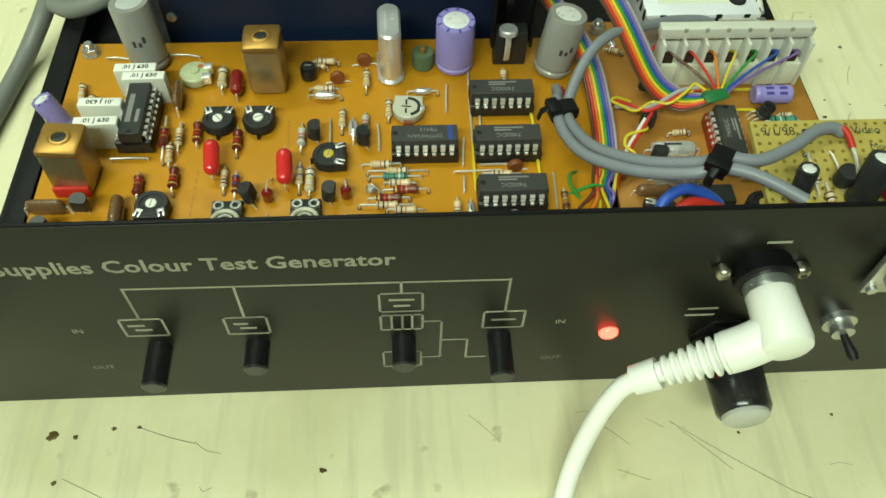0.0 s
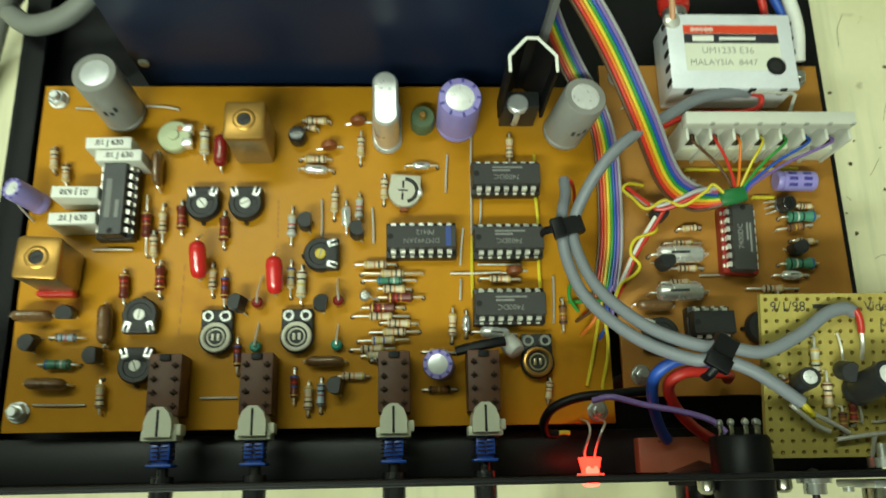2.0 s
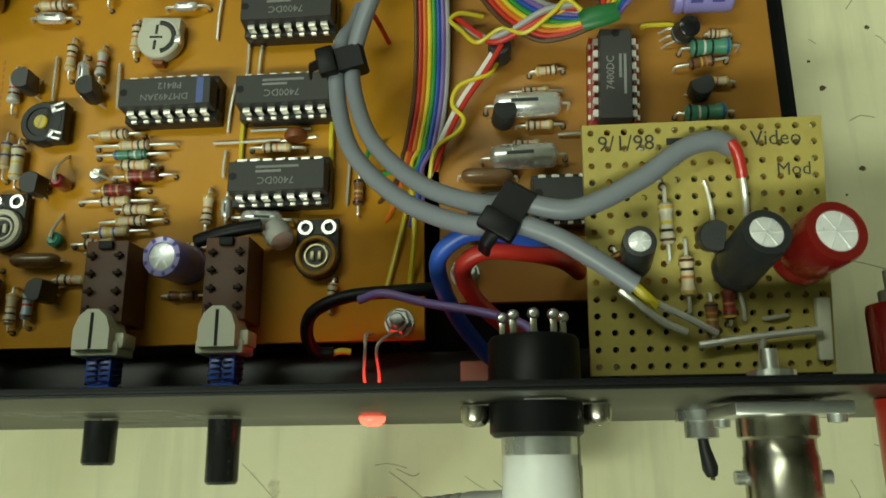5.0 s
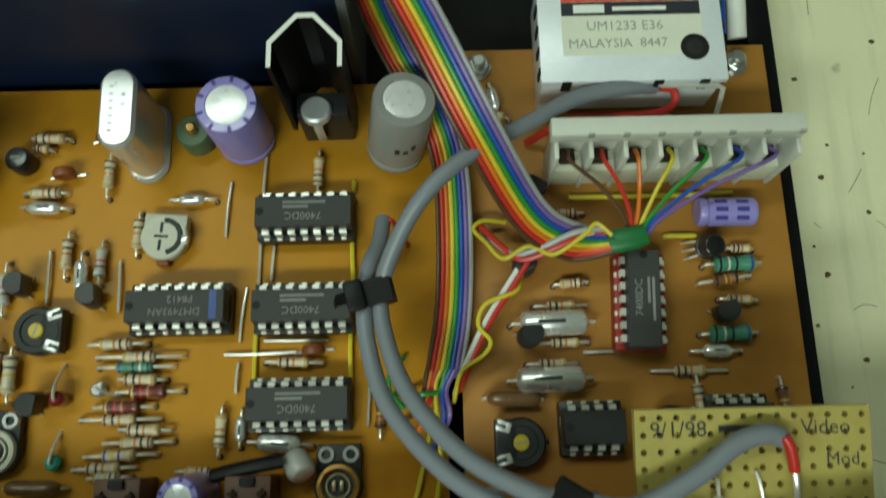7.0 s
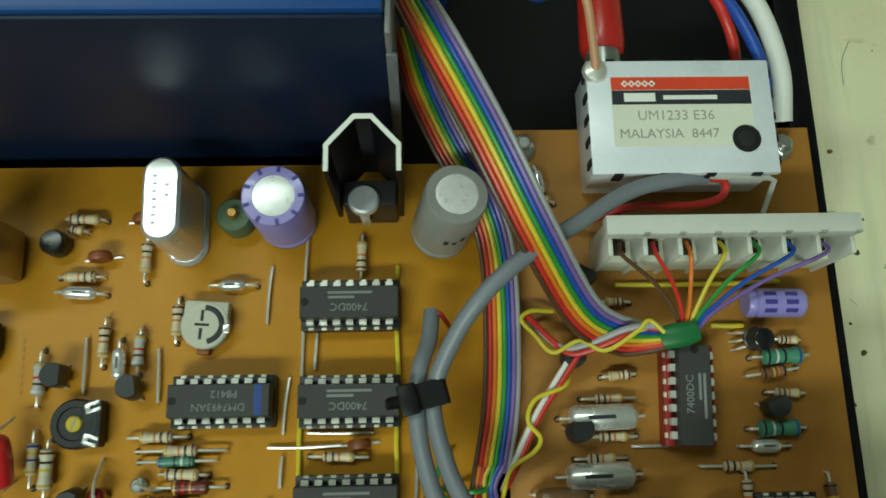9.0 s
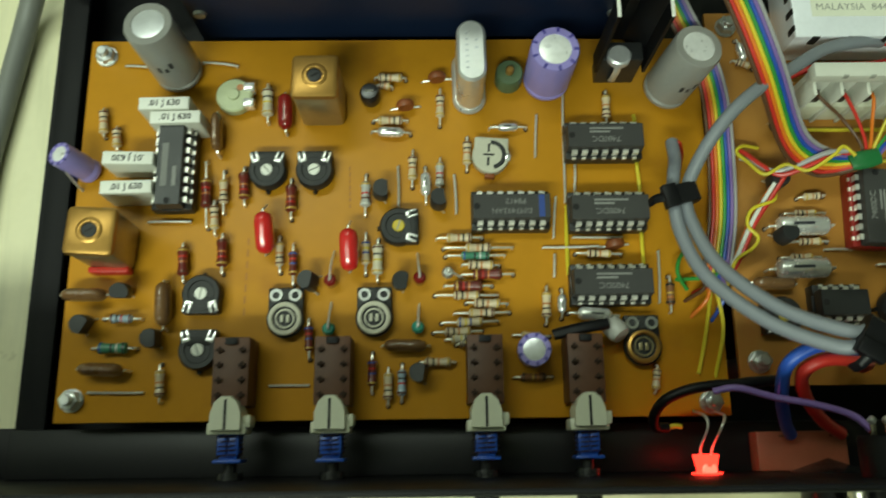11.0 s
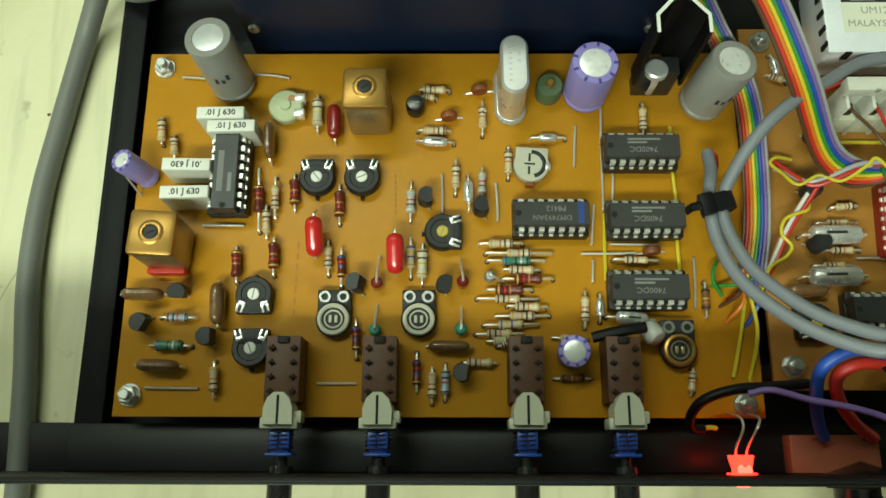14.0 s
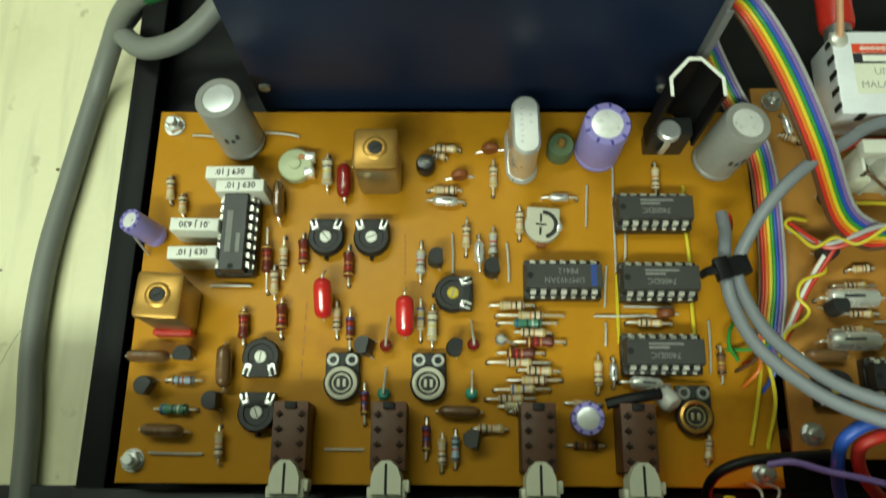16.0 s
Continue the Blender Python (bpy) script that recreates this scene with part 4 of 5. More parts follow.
# presets
preset(48.3, 61.2, 0)
preset(60.1, 61.2, 0)
preset(33.9, 30.0, 180)
preset(33.9, 16.4, 0)
preset(81.2, 46.4, -90, "b_yellow")
open_preset(54.0, 23.8, 0)
open_preset(75.3, 23.8, 0)
bm = bmesh.new()
lathe(bm, [(0, 0.8), (4.4, 0.8), (4.7, 1.2), (4.7, 3.3), (4.4, 3.6), (0, 3.6)], 30)
box(bm, -4.3, 4.3, 0.8, 4.7, 0.8, 3.5, 0.3)
trimmer = part("trimmer_capacitor", bm, "trimcream", board, "cream ceramic trimmer with a dark curved slot", place(104.4, 64.8, 0, -4))
bm = bmesh.new()
arc = [(3.35 * math.cos(a), 3.35 * math.sin(a), 3.62) for a in (radians(-75 + 10.5 * k) for k in range(17))]
sweep(bm, arc, 0.55, 8, 0.2)
part("arc_slot", bm, "trim", trimmer)
for x0, x1, y0, y1 in ((-0.9, -0.3, 0.7, 2.9), (-0.9, -0.3, -2.9, -0.7), (-1.9, 0.9, -0.25, 0.25)):
    bm = bmesh.new()
    box(bm, x0, x1, y0, y1, 3.55, 3.68, 0.05)
    part("screw_slot", bm, "trim", trimmer)
bm = bmesh.new()
box(bm, 3.6, 5.0, -1.4, 0.4, 2.9, 3.9, 0.2)
part("tag", bm, "brightcan", trimmer)
bm = bmesh.new()
box(bm, -1.2, 1.2, -5.6, -4.4, 0.2, 2.4, 0.2)
part("foot", bm, "brownc", trimmer)
open_preset(139.6, 16.2, 0, "gold", True, None, "trim", "cansilver")

# upright parts on long leads
for x, y, x2, y2, col, words in ((64.7, 32.9, 65.1, 41.4, "darkred", "upright dark red bead component"), (86.3, 33.3, 85.7, 40.6, "darkred", "upright dark red bead component"),
                                 (64.3, 21.4, 64.7, 28.6, "tealbead", "teal bead on a bare lead"), (85.8, 21.6, 86.1, 27.9, "tealbead", "teal bead on a bare lead"), (93.2, 35.0, 97.5, 33.6, "steel", "bright metal bead component")):
    bm = bmesh.new()
    tall = 4.6 if col == "darkred" else 2.6
    lathe(bm, [(0, 0.2), (1.1, 0.2), (1.5, 0.8), (1.5, tall - 0.6), (1.0, tall), (0.4, tall), (0, tall)], 16)
    bead = part("bead_component", bm, col, board, words, place(x, y, 0))
    bm = bmesh.new()
    sweep(bm, spline([(0, 0, tall - 0.3), (0.1, 0.2, tall + 0.8), ((x2 - x) * 0.4, (y2 - y) * 0.4, tall * 0.9), (x2 - x, y2 - y, -0.5)], 5), 0.32, 6)
    part("lead", bm, "tin", bead)
bm = bmesh.new()
sweep(bm, spline([(117.5, 18.6, 7.2), (122, 19.6, 8.2), (126, 20.3, 8.6), (130.2, 21.0, 8.2)], 5), 1.35, 12)
part("sleeved_lead", bm, "blackpl", board, "black sleeved lead")
bm = bmesh.new()
lathe(bm, [(0, -2.5), (2.0, -2.5), (2.6, -1.8), (2.7, 1.0), (2.2, 2.2), (0, 2.6)], 18)
part("bead_component", bm, "r_grey", board, "grey rounded component under a black sleeve", place(132.6, 20.0, 5.2, 20, 60, 30))
axial(99.2, 18.6, 95.0, 17.2, "cream", 3.0, 1.1)


def push_switch(x, tip):
    """A push switch at the front edge: brown body, cream latch, blue plunger and black knob."""
    def body(b):
        box(b, -4.0, 4.2, 3.0, 18.6, 0.5, 9.6, 0.25)
    ob = part("push_switch", shared("push_switch|x", body, "switch"), "switch", board, "brown push switch with cream latch and blue plunger", place(x, 0, 0))
    def pins(b):
        box(b, -0.75, 0.75, -0.3, 0.3, 9.3, 10.6, 0.1)
        box(b, -0.2, 0.2, -0.8, 0.8, 9.3, 10.2, 0.1)
    for ix in (-2.5, 2.7):
        for iy in range(4):
            part("contact_pin", shared("contact_pin|x", pins, "hole"), "hole", ob, "", place(ix, 5.4 + iy * 3.4, 0))
    def nub(b):
        box(b, -1.3, 1.5, 16.8, 18.4, 9.5, 10.6, 0.3)
    part("nub", shared("nub|x", nub, "floorpan"), "floorpan", ob)
    def latch(b):
        prof = [(-3.6, -2.4), (3.6, -2.4), (3.6, 1.5), (2.7, 4.0), (1.1, 5.4), (-1.1, 5.4), (-2.7, 4.0), (-3.6, 1.5)]
        lo = [b.verts.new((p[0] * S, p[1] * S, 6.0 * S)) for p in prof]
        hi = [b.verts.new((p[0] * 0.94 * S, p[1] * 0.94 * S, 12.2 * S)) for p in prof]
        for i in range(8):
            b.faces.new((lo[i], lo[(i + 1) % 8], hi[(i + 1) % 8], hi[i]))
        b.faces.new(hi)
        b.faces.new(lo[::-1])
        box(b, -4.4, 4.4, -3.2, -0.6, 4.0, 10.5, 0.4)
        box(b, 3.4, 5.2, -1.8, 1.0, 5.0, 10.2, 0.4)
    lt = part("latch", shared("latch|x", latch, "cream"), "cream", ob, "cream nylon latch")
    def slit(b):
        box(b, -0.3, 0.3, -2.2, 4.4, 11.0, 12.26)
    part("slit", shared("slit|x", slit, "dark"), "dark", lt)
    def plunger(b):
        box(b, -2.4, -0.25, -7.8, -3.0, 3.6, 8.4, 0.3)
        box(b, 0.25, 2.4, -7.8, -3.0, 3.6, 8.4, 0.3)
        box(b, -2.0, 2.0, -9.0, -3.0, 4.0, 7.8, 0.2)
        box(b, -3.2, 3.2, -9.4, -8.6, 3.0, 9.0, 0.3)
    pl = part("plunger", shared("plunger|x", plunger, "switchblue"), "switchblue", ob, "blue nylon plunger")
    b = bmesh.new()
    turns = 5
    sweep(b, [(3.1 * math.cos(a), -3.4 - 5.0 * a / (2 * math.pi * turns), 6.0 + 3.1 * math.sin(a)) for a in (2 * math.pi * i / 12 for i in range(12 * turns + 1))], 0.16, 5)
    part("spring", b, "hole", ob, "thin dark coil spring")
    b = bmesh.new()
    d = Matrix.Rotation(math.pi / 2, 4, "X")
    lathe(b, [(0, 9.0), (1.5, 9.0), (1.5, 11.6), (2.9, 11.6), (2.95, 12.2), (2.9, tip - 0.5), (2.5, tip), (0, tip)], 22, Matrix.Translation((0, 0, 5.0)) @ d)
    part("knob", b, "knob", ob, "glossy black round push knob")
    return ob


for x, tip in ((43.3, 25.3), (66.3, 21.8), (101.2, 22.3), (124.3, 25.8)):
    push_switch(x, tip)

# regulator on its black finned heat sink
bm = bmesh.new()
prof = [(-6.4, -5.2), (-6.4, -0.4), (-1.6, 4.9), (1.6, 4.9), (6.4, -0.4), (6.4, -5.2)]
ins = [(-5.6, -5.2), (-5.6, -0.8), (-1.3, 4.0), (1.3, 4.0), (5.6, -0.8), (5.6, -5.2)]
rows = []
for z in (8.0, 34.6):
    rows.append([bm.verts.new((p[0] * S, p[1] * S, z * S)) for p in prof] + [bm.verts.new((p[0] * S, p[1] * S, z * S)) for p in ins[::-1]])
k = len(rows[0])
for i in range(k):
    bm.faces.new((rows[0][i], rows[0][(i + 1) % k], rows[1][(i + 1) % k], rows[1][i]))
for r in rows:
    for i in range(5):
        bm.faces.new((r[i], r[i + 1], r[k - 2 - i], r[k - 1 - i]))
sink = part("heat_sink", bm, "blackpl", board, "tall folded black heat sink with bright cut edge", place(137.2, 90.2, 0), False)
bm = bmesh.new()
for (a, b), (c, d) in zip(zip(prof, prof[1:]), zip(ins, ins[1:])):
    q = [a, b, d, c]
    lo = [bm.verts.new((p[0] * S, p[1] * S, 34.62 * S)) for p in q]
    hi = [bm.verts.new((p[0] * S, p[1] * S, 34.72 * S)) for p in q]
    bm.faces.new(hi)
    for i in range(4):
        bm.faces.new((lo[i], lo[(i + 1) % 4], hi[(i + 1) % 4], hi[i]))
part("cut_edge", bm, "white", sink, "bare bright metal edge", None, False)
bm = bmesh.new()
box(bm, -5.2, 5.0, -4.4, 0.6, 0.2, 13.0, 0.4)
reg = part("regulator", bm, "ic2", sink, "black power regulator with a metal tab")
bm = bmesh.new()
lathe(bm, [(0, 0), (3.0, 0), (3.0, 1.4), (2.6, 1.8), (0, 1.8)], 18)
part("fixing_nut", bm, "alu", sink, "", place(-1.2, -3.6, 12.4, 0, -8))
bm = bmesh.new()
sweep(bm, [(-1.2, -4.9, 13), (-1.2, -6.0, 10), (-1.2, -5.6, 4), (-1.2, -4.6, 2.5)], 0.9, 6, 0.4)
part("spring_clip", bm, "tin", sink)

# ---- side board ----
ON = side
axial(217.3, 60.3, 222.5, 60.0, 'beige', 5.0, 1.00)
axial(212.1, 56.7, 223.5, 57.0, 'green', 8.0, 1.70)
axial(210.7, 53.1, 221.1, 54.5, 'brown', 5.0, 1.20)
axial(214.6, 49.9, 222.1, 49.5, 'beige', 5.0, 1.00)
axial(210.1, 42.9, 221.1, 43.0, 'green', 8.0, 1.70)
axial(207.8, 39.7, 217.7, 39.6, 'silver', 5.5, 1.30)
axial(199.9, 36.1, 214.6, 35.9, 'beige', 6.0, 1.10)
axial(172.9, 45.5, 189.4, 45.8, 'silver', 13.2, 2.50)
axial(177.6, 49.2, 188.3, 49.3, 'beige', 5.5, 1.00)
axial(178.7, 42.0, 188.1, 42.0, 'beige', 5.5, 1.00)
axial(171.8, 34.7, 188.2, 35.0, 'silver', 13.0, 2.50)
axial(175.8, 37.9, 185.8, 38.0, 'beige', 5.5, 1.00)
axial(182.0, 68.4, 188.8, 68.3, 'beige', 4.0, 1.00)
axial(181.9, 53.4, 188.7, 54.0, 'beige', 4.5, 1.00)
jumper(186.3, 72.0, 219.7, 72.2, 'yellow')
jumper(187.3, 40.1, 194.1, 40.1, 'bare')
jumper(205.3, 63.3, 211.2, 63.2, 'yellow')
to92(178.5, 72.4, 150)
to92(214.8, 47.4, 200)
to92(176.0, 57.3, 180)
to92(176.2, 43.1, 180)
dip(198.1, 49.4, 267, 14, "redsocket", (("7400DC", 2.1, -1.0, 0),), bars=((-4, 1, 0.6, 1.1), (-4, 4.4, 1.5, 2.0)))
dip(187.0, 25.6, 0, 8, "socket", chip="ic2")
preset(173.8, 23.2, 90, "b_yellow")
dip(214.6, 26.2, 0, 8, "socket", chip="ic2")
preset(202.4, 24.8, -90, "b_yellow")
axial(208.2, 35.0, 208.6, 26.0, "beige", 6.0, 1.1)
axial(224.4, 34.5, 225.0, 25.0, "brown", 6.0, 1.2)
axial(170.6, 97.6, 172.4, 90.4, "silver", 5.0, 1.1)
axial(169.0, 91.6, 174.6, 89.4, "beige", 4.0, 1.0)
drop_cap(167.7, 31.6, 178.0, 31.2, 1.5, 1.5, "mica", "brown dipped mica capacitor", 0.5)
bm = bmesh.new()
t = Matrix.Rotation(math.pi / 2, 4, "Y")
lathe(bm, [(0, -5.8), (2.6, -5.8), (2.9, -5.4), (2.9, -4.3), (2.6, -4.0), (2.6, -3.6), (2.9, -3.3), (2.9, 5.3), (2.5, 5.8), (0, 5.8)], 22, t)
ax = part("electrolytic_capacitor", bm, "violet", side, "violet sleeved axial electrolytic capacitor lying flat", place(217.0, 67.3, 3.4, -1))
bm = bmesh.new()
for xx in (-1.6, 2.6):
    for a in (60, 95, 130):
        vs = box(bm, xx - 1.2, xx + 1.2, -0.45, 0.45, 2.85, 2.95)
        bmesh.ops.rotate(bm, verts=vs, cent=(0, 0, 0), matrix=Matrix.Rotation(radians(a - 90), 3, "X"))
part("print", bm, "violetink", ax)
bm = bmesh.new()
lathe(bm, [(0, 1.2), (2.4, 1.2), (2.4, 1.6), (2.1, 1.8), (2.1, 4.6), (1.9, 5.0), (0, 5.05)], 20)
tr = part("transistor", bm, "ic2", side, "small round black transistor with a glossy top", place(212.6, 60.6, 0.8, 0, 8, 10))
bm = bmesh.new()
lathe(bm, [(0, 5.3), (1.9, 5.2), (2.15, 5.0), (2.15, 4.5)], 18)
part("can_top", bm, "knob", tr)
for k in (-1, 0, 1):
    bm = bmesh.new()
    sweep(bm, [(-0.5, k * 1.2, 1.3), (-3.0, k * 1.6 - 0.5, 0.2), (-4.2, k * 1.8 - 0.8, -2.4)], 0.24, 6)
    part("lead", bm, "tin", tr)

# shielded modulator
modu = thing("modulator_can", "silver tinplate shielded modulator with a printed label", "modulator", at=(0, 0, B))
bm = bmesh.new()
box(bm, 180.3, 216.0, 91.3, 114.2, 1.2, 14.6, 0.5)
part("shield_body", bm, "tinplate", modu)
bm = bmesh.new()
box(bm, 179.8, 216.5, 90.8, 114.6, 13.2, 15.0, 0.4)
lid = part("shield_lid", bm, "tinplate", modu)
bm = bmesh.new()
for i in range(5):
    box(bm, 179.55, 179.85, 92.6 + i * 4.6, 94.0 + i * 4.6, 11.5, 15.05)
    box(bm, 216.45, 216.7, 92.6 + i * 4.6, 94.0 + i * 4.6, 11.5, 15.05)
for i in range(4):
    box(bm, 184 + i * 9, 185.8 + i * 9, 90.5, 90.85, 11.5, 15.06)
    box(bm, 184 + i * 9, 185.8 + i * 9, 114.55, 114.9, 11.5, 15.06)
part("lid_slots", bm, "dark", lid)
bm = bmesh.new()
box(bm, 184.5, 212.3, 96.4, 111.0, 15.0, 15.06)
lab = part("maker_label", bm, "labelwhite", modu, "white paper label with red and black bands")
bm = bmesh.new()
box(bm, 184.6, 212.2, 108.2, 110.9, 15.05, 15.09)
part("red_band", bm, "labelred", lab)
bm = bmesh.new()
box(bm, 184.6, 212.2, 105.1, 108.1, 15.05, 15.09)
part("black_band", bm, "labelblack", lab)
for x0, x1, z0, z1 in ((187.0, 193.2, 105.7, 107.5), (194.8, 205.5, 106.1, 107.0)):
    bm = bmesh.new()
    box(bm, x0, x1, z0, z1, 15.09, 15.12)
    part("logo_bar", bm, "white", lab)
for i in range(5):
    bm = bmesh.new()
    lathe(bm, [(0.35, 15.09), (0.35, 15.13), (0.75, 15.13), (0.75, 15.09)], 4, Matrix.Translation((187.3 + i * 1.35, 109.5, 0)))
    part("logo_diamond", bm, "white", lab)
lettering("label_print", "UM1233 E36", 2.9, "greyink", lab, place(197.0, 102.7, 15.08))
lettering("label_print", "MALAYSIA  8447", 2.75, "greyink", lab, place(195.4, 98.9, 15.08))
bm = bmesh.new()
lathe(bm, [(2.8, 15.02), (2.8, 15.25), (2.3, 15.25), (2.2, 14.9)], 24, Matrix.Translation((210.4, 97.8, 0)))
lathe(bm, [(0, 15.10), (2.25, 15.10)], 24, Matrix.Translation((210.4, 97.8, 0)))
part("tuning_hole", bm, "dark", lid, "round dark tuning hole")
bm = bmesh.new()
lathe(bm, [(0, 15.13), (1.3, 15.13), (1.5, 15.11), (1.7, 15.11)], 14, Matrix.Translation((210.4, 97.8, 0)))
part("tuning_core", bm, "trim", lid)
bm = bmesh.new()
lathe(bm, [(0, 14.8), (2.6, 14.9), (2.2, 15.8), (1.0, 16.4), (0, 16.5)], 12, Matrix.Translation((181.6, 112.2, 0)))
part("solder_blob", bm, "tin", modu, "shiny solder blob")
bm = bmesh.new()
q = Matrix.Rotation(-math.pi / 2, 4, "X")
lathe(bm, [(0, 0), (3.6, 0), (3.6, 6.5), (0, 6.5)], 20, Matrix.Translation((185.0, 114.6, 9)) @ q)
jack = part("phono_socket", bm, "steel", modu, "bright metal phono socket")
bm = bmesh.new()
lathe(bm, [(0, 4.6), (4.3, 4.6), (4.7, 6), (4.5, 20), (3.2, 24), (0, 24)], 22, Matrix.Translation((185.0, 114.6, 9)) @ q)
part("phono_plug", bm, "b_red", modu, "red plastic phono plug")
bm = bmesh.new()
sweep(bm, spline([(181.6, 112.4, 16), (180.4, 117, 20), (178.4, 123, 25), (174, 131, 30), (166, 142, 30)], 6), 0.9, 8)
part("braid", bm, "w_copper", modu, "bare copper braid")
bm = bmesh.new()
sweep(bm, [(203, 90.7, 13.2), (214.5, 90.2, 13.4), (215.8, 89.8, 13.0), (215.6, 88, 11), (215.2, 85.0, 8), (215.0, 82.0, 1)], 0.55, 7)
part("earth_wire", bm, "tin", modu, "tinned earth wire")

# white edge connector
conn = part("edge_connector", (lambda b: (box(b, 180.4, 227.5, 77.4, 81.0, 17.0, 20.6, 0.2), box(b, 181.4, 226.8, 79.2, 81.2, 0.2, 17.4, 0.2), b)[-1])(bmesh.new()), "whitebox", side, "white plastic wire connector with seven ways")
for i in range(8):
    bm = bmesh.new()
    xx = 181.2 + i * 6.5
    box(bm, xx, xx + 0.9, 74.2, 79.3, 0.2, 17.2, 0.2)
    part("partition", bm, "whitebox", conn)
for i in range(7):
    bm = bmesh.new()
    xx = 182.1 + i * 6.5
    box(bm, xx, xx + 5.6, 75.0, 79.2, 0.2, 8.5, 0.2)
    way = part("way", bm, "cream", conn)
    bm = bmesh.new()
    box(bm, xx + 1.2, xx + 4.0, 76.2, 78.6, 8.4, 11.0, 0.2)
    part("contact", bm, "hole", way)
    bm = bmesh.new()
    box(bm, xx + 5.0, xx + 6.2, 77.3, 77.7, 19.4, 20.7)
    part("groove", bm, "greyink", conn)

# ---- blue power unit behind the boards ----
psu = thing("power_unit", "blue enamelled steel power unit box standing in the chassis", "power supply")
bm = bmesh.new()
box(bm, 27, 141.5, 103.6, 178, 4.2, 78, 1.0)
part("cover", bm, "blue", psu, "bright blue enamelled cover")
# thin added sheet that carries the shaded look of the box's front
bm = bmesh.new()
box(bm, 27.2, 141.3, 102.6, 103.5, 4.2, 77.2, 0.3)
part("front_plate", bm, "navy", psu, "navy-black front face, its shade put into the colour")
bm = bmesh.new()
box(bm, 141.6, 142.6, 100.8, 178, 4.2, 76, 0.3)
box(bm, 141.6, 143.4, 100.2, 100.9, 4.2, 70, 0.2)
part("end_plate", bm, "greyplate", psu, "grey folded steel end plate")
for x, z in ((30.2, 32.4), (137, 32)):
    bm = bmesh.new()
    lathe(bm, [(0, 0), (1.7, 0), (1.5, 0.8), (0.6, 1.1), (0, 1.1)], 14)
    part("case_screw", bm, "steel", psu, "", place(x, 102.55, z, 0, 90))


def cable(name, pts, r, material, label, category, n=8, seg=12, group="loose hookup wires"):
    b = bmesh.new()
    sweep(b, spline(pts, n), r, seg)
    return solo(name, b, material, label, category, group)


# ---- grey screened cables and their ties ----
looms = thing("screened_cable_loom", "pair of grey screened cables tied with black straps", "cable")
bm = bmesh.new()
sweep(bm, spline([(203, 91.5, 36), (197, 90.2, 38.5), (186.4, 87.0, 41), (175.3, 79.8, 45), (165, 72.8, 49), (157.4, 66.1, 49), (152.0, 58.7, 45.0), (148.6, 50, 41), (149.6, 41.2, 42), (153.7, 31.2, 45.5),
                  (162.7, 21.0, 52.0), (173.0, 15.3, 58.0), (177.4, 14.9, 60.4), (186.1, 13.3, 60.7), (195.5, 17.3, 60.8), (202.2, 21.9, 60.7), (206.9, 23.3, 60.5), (209.8, 22.6, 59.5)], 8), 1.55, 14)
part("cable", bm, "greytie", looms)
bm = bmesh.new()
sweep(bm, spline([(148.6, 65.6, 34), (148.0, 60, 37), (146.4, 55, 40), (145.6, 49, 41), (146.4, 40, 42), (150.2, 29.2, 45.4), (159.6, 18.5, 51.6), (170.2, 12.4, 57.4), (176.3, 11.8, 60.0), (182.3, 9.5, 60.8), (187.7, 6.3, 60.5), (194.2, 1.9, 59.5)], 8), 1.55, 14)
part("cable", bm, "greytie", looms)


def strap(x, y, z, rz, w, ry=0.0):
    b = bmesh.new()
    prof = [(-3.5, -1.9), (3.5, -1.9), (4.0, -1.2), (4.0, 1.4), (3.4, 2.1), (-3.4, 2.1), (-4.0, 1.4), (-4.0, -1.2)]
    a = [b.verts.new((p[0] * S, -w / 2 * S, p[1] * S)) for p in prof]
    c = [b.verts.new((p[0] * S, w / 2 * S, p[1] * S)) for p in prof]
    for i in range(8):
        b.faces.new((a[i], a[(i + 1) % 8], c[(i + 1) % 8], c[i]))
    b.faces.new(a)
    b.faces.new(c[::-1])
    box(b, -4.8, -1.4, -w / 2 - 0.4, w / 2 + 0.4, 1.2, 3.4, 0.4)
    ob = part("strap", b, "blackpl", looms, "black plastic cable tie", place(x, y, z, rz, 0, ry))
    b = bmesh.new()
    sweep(b, [(-4.5, 0, 2.4), (-6.4, 0.3, 1.2), (-7.0, 0.4, -1.5)], 1.1, 8, 0.35)
    part("tail", b, "blackpl", ob)
    return ob


strap(147.2, 49.6, 41.2, 14, 4.6)
strap(176.5, 13.4, 60.3, 58, 5.0)
bm = bmesh.new()
sweep(bm, spline([(209.3, 22.9, 61.0), (210.2, 21.3, 60.6), (210.8, 19.1, 59.7), (211.0, 17.9, 59.1)], 6), 0.85, 10)
part("core", bm, "b_red", looms, "red insulated core")
bm = bmesh.new()
sweep(bm, spline([(211.0, 18.2, 59.2), (211.4, 15.3, 58.2), (212.0, 11.9, 55.8)], 5), 0.5, 8)
part("bare_core", bm, "tin", looms)
bm = bmesh.new()
sweep(bm, spline([(193.8, 2.1, 59.5), (195.4, 0.5, 59.1), (197.1, -0.9, 58.2)], 5), 0.8, 8)
part("core", bm, "w_yellow", looms, "yellow-green insulated core")
bm = bmesh.new()
sweep(bm, spline([(192.1, 1.5, 58.6), (195.8, -1.5, 57.7), (198.7, -3.3, 56.5), (201.7, -4.5, 55.8)], 5), 0.6, 8)
sweep(bm, spline([(196.5, -0.2, 58.2), (202.0, -2.9, 57.4), (205.8, -4.9, 56.5)], 5), 0.55, 8)
part("bare_core", bm, "tin", looms)
bm = bmesh.new()
